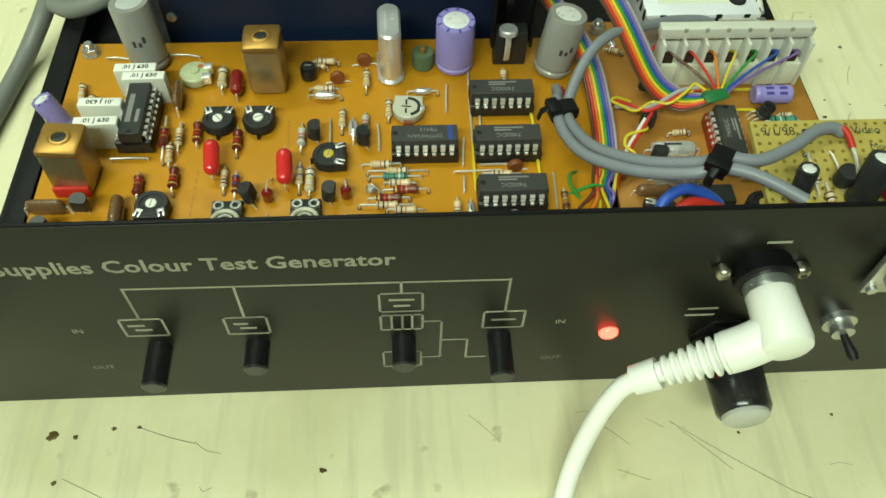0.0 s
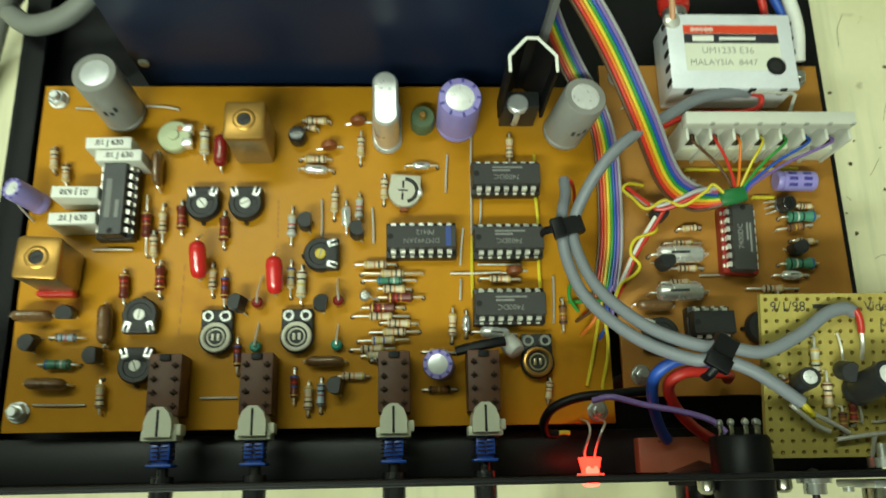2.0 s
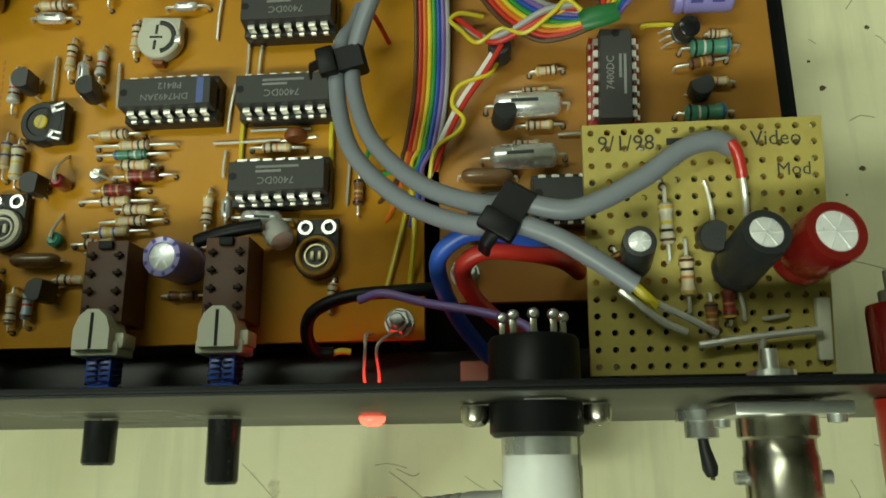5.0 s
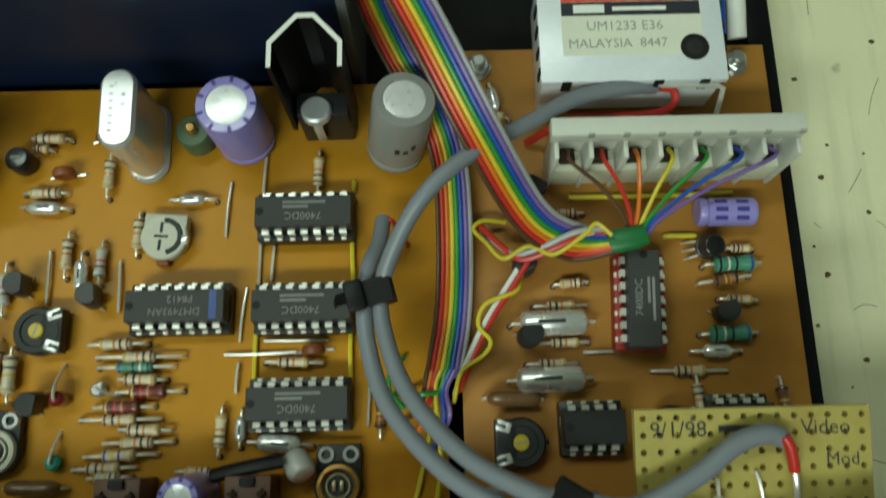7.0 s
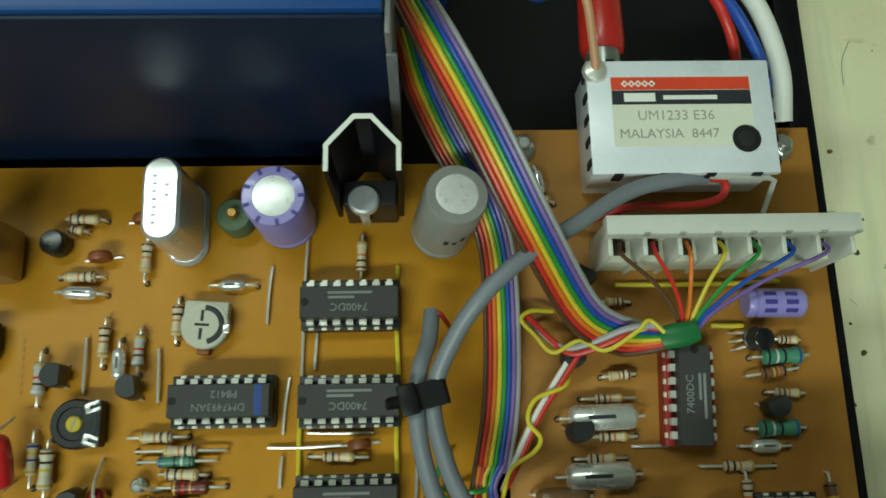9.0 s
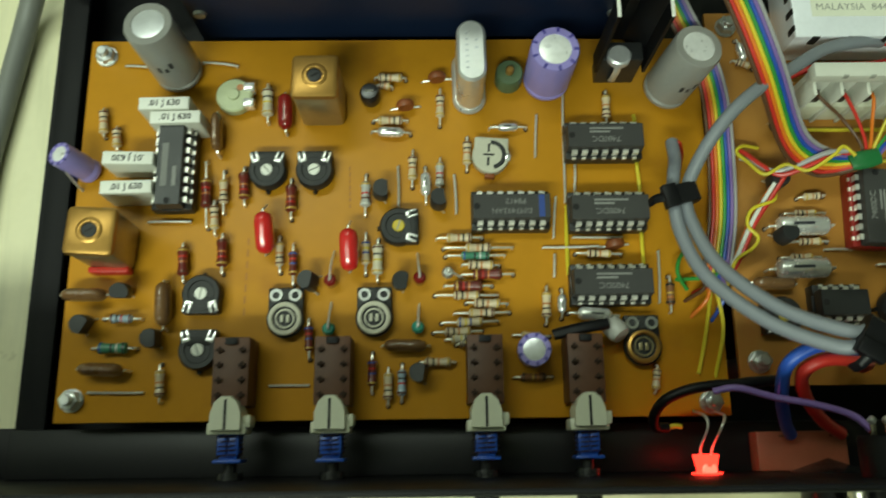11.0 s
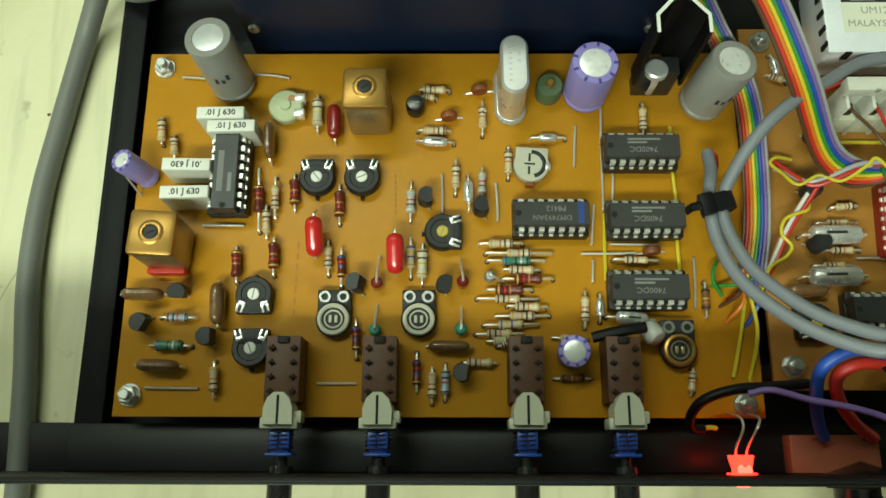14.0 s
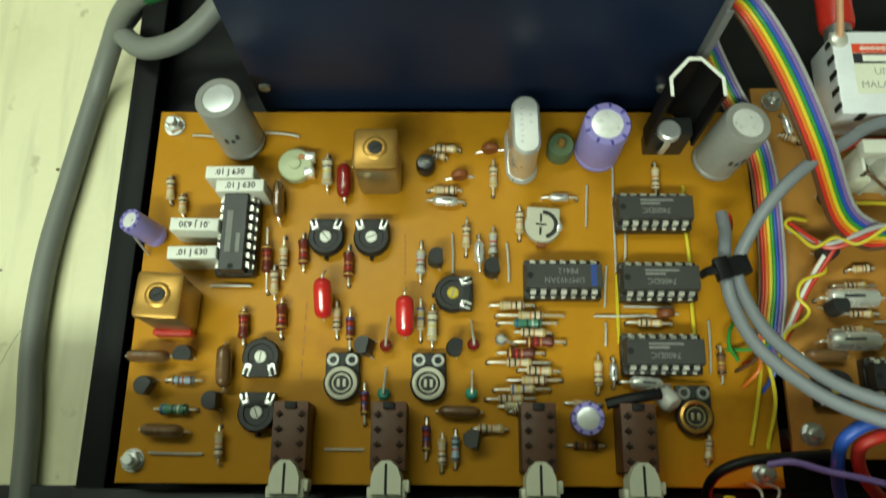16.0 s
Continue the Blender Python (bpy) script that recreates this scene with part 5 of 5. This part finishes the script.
sweep(bm, spline([(148.8, 65.4, 34.2), (150.2, 65.2, 34.6), (151.8, 63.6, 31), (153, 62.6, 25.2)], 6), 0.5, 8)
part("core", bm, "b_red", looms, "red insulated core")
bm = bmesh.new()
sweep(bm, spline([(201, 91, 36.5), (206.5, 90.6, 36), (206.3, 87.6, 34.5), (200, 86.0, 34.5), (190, 86.0, 34.5), (184, 85, 33), (178, 84, 26)], 7), 0.8, 9)
part("core", bm, "w_red", looms, "red insulated core")

# ---- ribbon cables ----
RIB = ("brown", "red", "orange", "yellow", "green", "blue", "violet", "grey")


def ribbon(pts, pitch, label, across=None, order=RIB, taper=0.0):
    t = thing("ribbon_cable", label, "ribbon cable")
    line_pts = spline(pts, 8)
    for k, col in enumerate(order):
        off = (k - (len(order) - 1) / 2) * pitch
        q = []
        for i, p in enumerate(line_pts):
            d = (line_pts[min(i + 1, len(line_pts) - 1)] - line_pts[max(i - 1, 0)]).normalized()
            s = across[0].lerp(across[1], i / (len(line_pts) - 1)) if across else d.cross(Vector((0, 0, 1)))
            s = (s - d * s.dot(d)).normalized()
            q.append(p - s * off * (1 - taper * max(0, (i / (len(line_pts) - 1) - 0.8) / 0.2)))
        b = bmesh.new()
        sweep(b, q, pitch * 0.53, 8)
        part("conductor", b, "w_" + col, t, col + " insulated conductor")
    return t


ribbon([(143, 131, 46), (146.5, 118, 55), (150.2, 106.5, 62), (157.7, 92.0, 60), (166.6, 76.5, 52), (176.0, 65.0, 39), (183, 61.0, 34.2), (189, 60.0, 33.6), (194.5, 60.0, 34.6)], 0.98,
       "rainbow ribbon cable arching from the back onto the side board", (Vector((-0.93, -0.36, 0)), Vector((-0.80, -0.55, -0.2))), RIB, 0.6)
ribbon([(143.8, 121, 42), (147.2, 109, 41), (152.6, 98, 37.5), (158.2, 89, 34), (161.6, 79, 31), (162.4, 65, 29), (161.8, 49, 27.8), (159.6, 36, 27)], 0.92,
       "rainbow ribbon cable lying along the gap between the boards", (Vector((-0.80, -0.60, 0.1)), Vector((-1, 0, 0))))
# fanned ends of the lower ribbon
fan = thing("ribbon_tails", "loose coloured wire tails soldered to the main board", "wires")
for k, (col, x, y) in enumerate((("brown", 151.2, 27.5), ("orange", 152.5, 23.5), ("red", 153.4, 29.5), ("yellow", 157.2, 9.0), ("green", 149.5, 33.0), ("blue", 157.4, 22.4), ("violet", 159.2, 25.5))):
    bm = bmesh.new()
    sweep(bm, spline([(156.4 + k * 0.9, 37.0, 27.4), (155.8 + k * 0.7, 33.2, 27.6), ((156 + k * 0.6 + x) / 2 + 1.2, (y + 32) / 2, 29.0), (x, y, 24.6)], 6), 0.5, 7)
    part("wire", bm, "w_" + col, fan, col + " insulated wire")
bm = bmesh.new()
sweep(bm, spline([(152.0, 40, 26), (149.6, 37, 28.4), (149.2, 33.5, 28.2), (151.8, 30.2, 26)], 6), 0.5, 7)
part("wire", bm, "w_green", fan, "green insulated wire")

# loose wires from the connector
loose = thing("connector_wires", "fan of coloured wires bound with green tape, from the white connector", "wires")
for k, col in enumerate(("brown", "red", "orange", "yellow", "green", "blue", "violet")):
    x = 184.7 + k * 6.5
    bm = bmesh.new()
    sweep(bm, spline([(x, 78.0, 36.5), (x + 0.2, 75.2, 38), ((x * 0.55 + 199 * 0.45), 70.5, 35.5), ((x * 0.18 + 197.5 * 0.82), 64.5, 34.4), (196.5 + (k - 3) * 0.5, 60.6, 33.5), (190, 59.6, 33)], 7), 0.44, 7)
    part("wire", bm, "w_" + col, loose, col + " insulated wire")
bm = bmesh.new()
sweep(bm, [(191.8, 59.6, 34.6), (193, 60.0, 34.9), (196.5, 60.6, 35.2), (198.8, 61.2, 35.3)], 2.3, 12, 0.42, [0.8, 1, 1, 0.85])
part("tape", bm, "greentape", loose, "green binding tape")
for pts, col, r in (([(191, 61.5, 36.5), (187.5, 61.6, 36), (182.5, 59.4, 35), (175.5, 57.4, 32.5), (171.5, 60.5, 31), (168.0, 64.8, 29), (166.2, 66, 26)], "red", 0.6),
                    ([(190.5, 62.0, 37), (185, 61.5, 36.4), (179, 59.4, 34), (174, 58.6, 32), (170.2, 61.6, 30), (167.6, 63.6, 28)], "grey", 0.65),
                    ([(191.8, 60.6, 37.2), (189, 62.8, 37.6), (186.6, 60.8, 37), (181.0, 57.7, 35), (176.5, 59.8, 33.5), (171.6, 57.8, 32), (168.4, 61.6, 30.5), (166.2, 64.6, 29.5), (168.2, 66.4, 29), (172.8, 66.6, 27)], "yellow", 0.45),
                    ([(186.0, 64.0, 33), (187.2, 61.4, 35.5), (189.6, 61.9, 36.6)], "yellow", 0.45),
                    ([(176.5, 57.2, 32), (172.6, 51.4, 30.5), (168.6, 45.6, 30), (164.8, 38.0, 29.6), (162.2, 33.0, 27)], "red", 0.55),
                    ([(176, 58.2, 31), (171.6, 51.8, 30), (167.4, 45.2, 30), (163.6, 37.4, 29.2), (161.6, 32.4, 26)], "white", 0.55),
                    ([(175.4, 55.2, 28), (173.8, 51.6, 30.5), (168.0, 49.2, 31), (166.4, 45.2, 31), (168.6, 42.0, 31), (167.2, 39.4, 30.5), (163.0, 36.4, 30), (161.4, 31, 27)], "yellow", 0.45),
                    ([(176.4, 58, 30), (172.4, 53.2, 29), (167.8, 46.4, 29), (164.4, 39.2, 28.6), (162.8, 33.2, 26)], "orange", 0.5)):
    bm = bmesh.new()
    sweep(bm, spline(pts, 7), r, 8)
    part("wire", bm, "w_" + col, loose, col + " insulated wire")

# thick wires to the sockets
cable("hookup_wire", [(173.4, -4.6, 25.6), (170.6, -2.2, 30), (166.4, 3.0, 39), (164.6, 9.1, 47), (168.2, 12.5, 50), (173.4, 13.4, 50), (181, 12.5, 45), (186, 13, 32)], 1.45, "w_blue", "thick blue insulated wire curving behind the front panel", "wire")
cable("hookup_wire", [(185.4, -4.6, 25.6), (178.6, -1.4, 31), (171.2, 3.6, 40), (168.6, 8.0, 46), (172.0, 10.4, 48.5), (178, 10.6, 47), (185, 10.4, 42), (189, 10.4, 32)], 1.45, "w_red", "thick red insulated wire curving behind the front panel", "wire")
cable("hookup_wire", [(150.6, 4.6, 41), (155.1, 5.2, 43), (162.6, 3.2, 43.5), (171.6, 1.2, 45), (178, -1.0, 46), (181, -4, 47)], 0.75, "w_violet", "violet insulated wire over the board edge", "wire")
cable("hookup_wire", [(166, 7.2, 37), (156.9, 6.4, 39), (147.7, 5.6, 39), (141.6, 3.4, 37), (139.6, 0.2, 33), (140.6, -2.6, 29.6), (143.6, -2.8, 28.6)], 1.2, "blackpl", "black sleeved wire bending over the board edge", "wire")
cable("hookup_wire", [(143.2, -2.8, 28.6), (145.2, -2.4, 28.8), (146.8, -2.6, 28.4)], 0.6, "w_yellow", "short yellow wire end", "wire")
cable("hookup_wire", [(211, 139, 30), (215, 128, 33), (218.8, 116, 33), (220.4, 107, 28.5)], 1.3, "w_blue", "thick blue mains wire beside the modulator", "wire")
cable("hookup_wire", [(214, 142, 31), (219.5, 130, 33), (223.4, 117, 31), (224.4, 106.6, 27.2)], 2.0, "w_white", "thick white mains wire beside the modulator", "wire")
cable("hookup_wire", [(209, 139, 30), (212, 130, 32), (215.5, 122.5, 28), (217.5, 118, 20)], 1.2, "w_red", "thick red mains wire behind the modulator", "wire")
cable("hookup_wire", [(150, 125, 40), (156, 128, 50), (165, 126, 48), (172, 128, 42), (176, 140, 36)], 1.2, "w_blue", "thick blue wire behind the boards", "wire")

# ---- stripboard and its parts ----
ZP = 53.8
strip = thing("stripboard", "small yellow-brown perforated board held behind the sockets", "circuit board", at=(0, 0, ZP))
strip.rotation_euler = (radians(11.0), 0, 0)
cols, rows_n, pitch = 14, 15, 2.54
x0, y0 = 188.0, -10.4
bm = bmesh.new()
grid = {}


def corner(i, j, z):
    key = (i, j, z)
    if key not in grid:
        grid[key] = bm.verts.new(((x0 + i * pitch) * S, (y0 + j * pitch) * S, z * S))
    return grid[key]


for i in range(cols):
    for j in range(rows_n):
        cx, cy = x0 + (i + 0.5) * pitch, y0 + (j + 0.5) * pitch
        ring_t = [bm.verts.new(((cx + 0.52 * math.cos(math.pi / 4 * k + math.pi / 8)) * S, (cy + 0.52 * math.sin(math.pi / 4 * k + math.pi / 8)) * S, 0)) for k in range(8)]
        ring_b = [bm.verts.new((v.co.x, v.co.y, -1.5 * S)) for v in ring_t]
        for z, ring in ((0, ring_t), (-1.5, ring_b)):
            c = [corner(i + 1, j + 1, z), corner(i, j + 1, z), corner(i, j, z), corner(i + 1, j, z)]
            for q in range(4):
                bm.faces.new((c[q], c[(q + 1) % 4], ring[(2 * q + 2) % 8], ring[2 * q + 1]))
                bm.faces.new((c[q], ring[2 * q + 1], ring[2 * q]))
        for k in range(8):
            bm.faces.new((ring_t[k], ring_t[(k + 1) % 8], ring_b[(k + 1) % 8], ring_b[k]))
for i in range(cols):
    for j in (0, rows_n):
        bm.faces.new((corner(i, j, 0), corner(i + 1, j, 0), corner(i + 1, j, -1.5), corner(i, j, -1.5)))
for j in range(rows_n):
    for i in (0, cols):
        bm.faces.new((corner(i, j, 0), corner(i, j + 1, 0), corner(i, j + 1, -1.5), corner(i, j, -1.5)))
part("perforated_sheet", bm, "perf", strip, "", None, False)
lettering("pencil_note", "9/1/98", 3.4, "ink", strip, place(190.2, 24.6, 0.03), "pencilled date", "LEFT", 0.01)
bar("pencil_note", 200.6, 208, 24.2, 25.2, 0.02, "ink", strip)
lettering("pencil_note", "Video", 3.2, "ink", strip, place(213.0, 24.6, 0.03), "pencilled word", "LEFT", 0.01)
lettering("pencil_note", "Mod", 2.8, "ink", strip, place(216.6, 19.8, 0.03), "pencilled word", "LEFT", 0.01)
for x, y in ((191, -8.6), (220, -8.6)):
    bm = bmesh.new()
    box(bm, x - 1.6, x + 1.6, -10.3, -8.9, -7, -1.5, 0.2)
    part("bracket", bm, "tin", strip)
ON = strip
can(195.0, 6.2, 2.4, 9.5, "ic2", "small black electrolytic capacitor with a bright top", lean=(-17, -4), top="captop", prints=False)
can(209.4, 4.6, 3.5, 13.0, "ic2", "black electrolytic capacitor with a scored bright top", lean=(-22, 6), top="captop", prints=False)
can(218.6, 6.4, 4.5, 11.0, "darkred", "red sleeved electrolytic capacitor with a scored bright top", lean=(-16, 10), top="captop", prints=False)
axial(199.6, 17.7, 200.0, 6.4, "cream", 6.2, 1.1)
axial(202.4, 9.6, 202.6, -1.3, "beige", 6.0, 1.1)
axial(208.0, 3.0, 208.4, -3.2, "maroon", 4.6, 1.0)
axial(205.6, 1.4, 205.8, -5.8, "brown", 5.0, 1.0)
axial(191.8, 8.6, 193.8, 3.2, "maroon", 4.5, 1.3)
for x1, y1, x2, y2 in ((205.8, 18.2, 206.8, 11.8), (213.6, -2.4, 216.8, -2.0), (209.8, 2.2, 210.6, -2.4)):
    jumper(x1, y1, x2, y2, "bare")
to92(206.0, 9.8, 80)
bm = bmesh.new()
sweep(bm, spline([(203.5, -6.0, 2.4), (209, -5.2, 2.6), (219.6, -4.2, 2.8), (220.6, -4.6, 2.4)], 6), 0.55, 8)
sweep(bm, spline([(212.4, -5.0, 2.6), (212.6, -8, 1.5), (212.6, -10.2, 0.6)], 5), 0.55, 8)
part("wire_link", bm, "tin", strip, "heavy tinned wire to the coaxial socket")
bm = bmesh.new()
box(bm, 220.8, 222.8, -8.6, 0.5, 0.05, 1.3, 0.2)
part("pale_tag", bm, "cream", strip, "cream plastic strip")

# ---- things on the front panel ----
d = Matrix.Rotation(math.pi / 2, 4, "X")
led = thing("indicator_lamp", "lit red indicator lamp pushed through the front panel", "indicator", at=(151.3, -1.6, 30.2))
bm = bmesh.new()
lathe(bm, [(0, 7.2), (2.9, 7.2), (2.9, 7.6), (2.3, 10.2), (2.3, 11.2), (3.4, 11.2), (3.4, 12.0), (2.45, 12.05), (2.45, 12.6), (0, 12.6)], 22, d)
part("body", bm, "led", led)
bm = bmesh.new()
lathe(bm, [(2.3, 12.6), (2.4, 13.2), (2.1, 13.9), (1.2, 14.4), (0, 14.5)], 22, d)
part("lens", bm, "leddome", led, "bright glowing lens")
bm = bmesh.new()
lathe(bm, [(0, 2.32), (1.4, 2.36), (1.7, 2.2), (1.7, 2.0)], 14, Matrix.Translation((0, -10.6, 0)))
part("glow_spot", bm, "leddome", led)
for s in (-1, 1):
    bm = bmesh.new()
    sweep(bm, spline([(s * 1.2, -7.4, 0.2), (s * 1.4, -5.4, 1.5), (s * 1.2 + 0.6, -1.4, 6 + s), (s * 2.2 + 1.5, 1.2, 4.0), (s * 2.4 + 1.6, 2.6, -3.6)], 6), 0.32, 7)
    part("lead", bm, "tin", led)

din = thing("din_socket", "round black multi-pin socket bolted through the front panel", "socket", at=(179.3, -2.2, 58))
bm = bmesh.new()
lathe(bm, [(0, 3), (6.2, 3), (6.6, 3.6), (6.6, 11.0), (6.6, 16.4), (6.0, 17.0), (0, 17.0)], 26, d)
part("shell", bm, "blackpl", din)
for s in (-1, 1):
    bm = bmesh.new()
    lathe(bm, [(0, 12.6), (2.0, 12.6), (2.0, 14.5), (1.4, 15.3), (0.7, 15.5), (0.6, 15.1), (0, 15.1)], 16, Matrix.Translation((s * 8.6, 0, 0.3)) @ d)
    part("screw", bm, "nickel", din, "dull nickel fixing screw")
for i in range(5):
    a = radians(10 + i * 40)
    bm = bmesh.new()
    box(bm, 4.4 * math.cos(a) - 0.5, 4.4 * math.cos(a) + 0.5, -3.2, 0.2, 4.4 * math.sin(a) - 0.3, 4.4 * math.sin(a) + 0.3, 0.1)
    tag = part("solder_tag", bm, "nickel", din)
    bm = bmesh.new()
    lathe(bm, [(0, -0.8), (0.7, -0.6), (0.9, 0), (0.6, 0.7), (0, 0.9)], 10, Matrix.Translation((4.4 * math.cos(a), -0.2, 4.4 * math.sin(a))))
    part("solder_blob", bm, "steel", tag)

plug = thing("din_plug", "white right-angled plug with ribbed strain relief and white cable", "plug", at=(0.8, -2.2, 3.5))
bm = bmesh.new()
q = Matrix.Translation((178.8, 0, 54)) @ d
lathe(bm, [(0, 16), (5.3, 16), (5.3, 19.4), (0, 19.4)], 24, q)
part("metal_ring", bm, "steel", plug, "bright metal plug ring")
bm = bmesh.new()
lathe(bm, [(0, 18.6), (4.9, 18.6), (5.2, 19.2), (5.6, 30.6), (5.2, 32.2), (4.3, 32.8), (0, 33.0)], 28, q)
sweep(bm, spline([(178.2, -27.6, 53.2), (175.6, -28.4, 51.2), (172.4, -28.9, 48.9), (169.2, -29.0, 46.7)], 6), 4.7, 20, 1.0)
part("plug_body", bm, "whitecable", plug)
start, way = Vector((169.4, -29, 46.8)), Vector((-0.83, -0.01, -0.56)).normalized()
for i in range(7):
    bm = bmesh.new()
    m = Matrix.Translation(start + way * (1.0 + i * 2.1)) @ way.to_track_quat("Z", "Y").to_matrix().to_4x4()
    rr = 4.6 - i * 0.2
    lathe(bm, [(rr * 0.66, -1.3), (rr, -0.6), (rr, 0.1), (rr * 0.66, 0.8), (rr * 0.66, 1.3)], 20, m)
    part("relief_ring", bm, "whitecable", plug)
bm = bmesh.new()
m = Matrix.Translation(start + way * 15.4) @ way.to_track_quat("Z", "Y").to_matrix().to_4x4()
lathe(bm, [(0, 0), (3.6, 0), (3.7, 0.6), (3.4, 6.0), (0, 6.0)], 20, m)
part("relief_sleeve", bm, "whitecable", plug)
e = start + way * 20
bm = bmesh.new()
sweep(bm, spline([tuple(start + way * 1), tuple(e), (147.4, -31, 29.5), (142.4, -36.5, 18), (138.6, -44, 7.5), (135.4, -56, 2.6), (131, -80, 2.4), (120, -130, 2.4), (90, -230, 2.4), (60, -400, 2.4)], 10), 2.3, 14)
part("cable", bm, "whitecable", plug)

fuse = thing("fuse_holder", "black cylindrical fuse holder with a pale end cap on the panel", "fuse holder", at=(181.3, -1.0, 26.0))
bm = bmesh.new()
lathe(bm, [(0, 9.0), (8.6, 12.1), (8.6, 14.0), (6.8, 14.4), (6.8, 22), (7.0, 22.4), (6.6, 33.5), (5.9, 34.6), (0, 34.6)], 26, d)
part("body", bm, "knob", fuse)
bm = bmesh.new()
lathe(bm, [(0, 34.7), (5.6, 34.7), (5.5, 35.6), (4.6, 36.2), (0, 36.2)], 26, d)
part("end_cap", bm, "r_grey", fuse, "pale grey end cap")
bm = bmesh.new()
lathe(bm, [(6.9, 14.0), (8.8, 14.0), (8.8, 15.2), (6.9, 15.2)], 6, d)
part("nut", bm, "floorpan", fuse)

tog = thing("toggle_switch", "small metal toggle switch with a bat lever on the panel", "switch", at=(207.8, -2.4, 33.0))
bm = bmesh.new()
lathe(bm, [(0, 10), (4.2, 12.05), (4.2, 13.8), (2.8, 13.9), (2.8, 16.5), (0, 16.8)], 18, d)
part("bush", bm, "steel", tog)
bm = bmesh.new()
sweep(bm, [(0, -16, 0), (0.4, -18.2, -0.6), (1.2, -21.4, -1.4), (1.5, -22.6, -1.8)], 1.1, 10, 1.0, [0.8, 0.9, 1.25, 0.9])
part("lever", bm, "floorpan", tog)

bnc = thing("coaxial_socket", "nickel bayonet coaxial socket with a square flange on the panel", "socket", at=(212.5, -1.9, 57.0))
bm = bmesh.new()
box(bm, -7.6, 7.6, -15.0, -13.3, -8.0, 8.0, 0.3)
part("flange", bm, "steel", bnc)
bm = bmesh.new()
lathe(bm, [(0, 14.8), (5.4, 14.8), (5.4, 17.6), (4.8, 18), (4.8, 20), (5.0, 20.4), (5.0, 26), (5.7, 26.3), (5.7, 28.4), (4.9, 28.7), (4.9, 32.0), (4.2, 32.0), (4.2, 20), (0, 20)], 28, d)
part("barrel", bm, "nickel", bnc, "worn nickel barrel")
for s in (-1, 1):
    bm = bmesh.new()
    lathe(bm, [(0, 0), (1.0, 0), (1.0, 1.6), (0, 1.6)], 10, Matrix.Translation((s * 4.8, -23, 0)) @ Matrix.Rotation(s * math.pi / 2, 4, "Y"))
    part("bayonet_pin", bm, "steel", bnc)
    bm = bmesh.new()
    lathe(bm, [(0, 15.0), (1.3, 15.0), (1.2, 16.0), (0, 16.2)], 14, Matrix.Translation((s * 5.9, 0, s * 5.9)) @ d)
    part("flange_screw", bm, "steel", bnc)
bm = bmesh.new()
lathe(bm, [(0, 5.5), (1.2, 5.5), (1.2, 8.5), (3.4, 8.6), (3.4, 10.8), (0, 10.8)], 14, d)
part("rear_tag", bm, "steel", bnc)

post = thing("terminal_post", "red insulated terminal post through the panel", "terminal", at=(231.0, -2.6, 58))
bm = bmesh.new()
lathe(bm, [(0, -1), (4.4, -1), (4.6, 0), (4.6, 9.6), (0, 9.8)], 20, d)
part("rear_insulator", bm, "darkred", post)
bm = bmesh.new()
lathe(bm, [(0, 12.1), (5.2, 12.1), (5.2, 24), (4.6, 25), (0, 25)], 20, d)
part("cap", bm, "b_red", post)
bm = bmesh.new()
lathe(bm, [(0, -6), (1.6, -6), (1.6, -3), (2.6, -3), (2.6, -1), (0, -1)], 12, d)
part("stud", bm, "steel", post)

sel = thing("rocker_switch_body", "terracotta plastic switch body behind the front panel", "switch", at=(168.0, 0, 0))
bm = bmesh.new()
box(bm, -1.4, 20.4, -13.0, -3.8, 17.05, 22.0, 0.4)
part("housing", bm, "orangebox", sel)
for x in (5.4, 17.6):
    bm = bmesh.new()
    box(bm, x - 1.4, x + 1.4, -5.2, -4.6, 21.5, 26, 0.2)
    lathe(bm, [(0, 24.2), (0.9, 24.4), (1.2, 25.2), (0.6, 26.6), (0, 26.8)], 10, Matrix.Translation((x, -4.9, 0)))
    part("solder_tag", bm, "nickel", sel)

# ---- mains lead on the bench ----
mains = thing("mains_lead", "thick grey mains lead lying beside the chassis with a green sleeve", "cable")
bm = bmesh.new()
sweep(bm, spline([(-36, -260, 3.3), (-33, -120, 3.3), (-31.5, -40, 3.3), (-34.0, 8, 3.3), (-37.2, 38, 3.3), (-37.0, 64, 3.3), (-34.0, 88, 3.4), (-30.0, 112, 4.6), (-24, 124, 12), (-17, 130.5, 22), (-9, 131.5, 31), (-2, 131.5, 36)], 10), 3.2, 16)
part("cable", bm, "mains", mains)
bm = bmesh.new()
sweep(bm, spline([(-5, 130.8, 36), (4, 133, 37.5), (13, 134.6, 38)], 6), 4.5, 16)
part("sleeve", bm, "greentape", mains, "bright green plastic sleeve")
bm = bmesh.new()
sweep(bm, spline([(12, 134.4, 38), (19, 132, 36.5), (12.4, 126.8, 30), (3, 121.8, 25), (-8.4, 121.2, 21), (-16, 126.4, 19), (-20, 134, 14), (-14, 150, 9), (0, 164, 8)], 8), 3.2, 16)
part("loop", bm, "mains", mains)
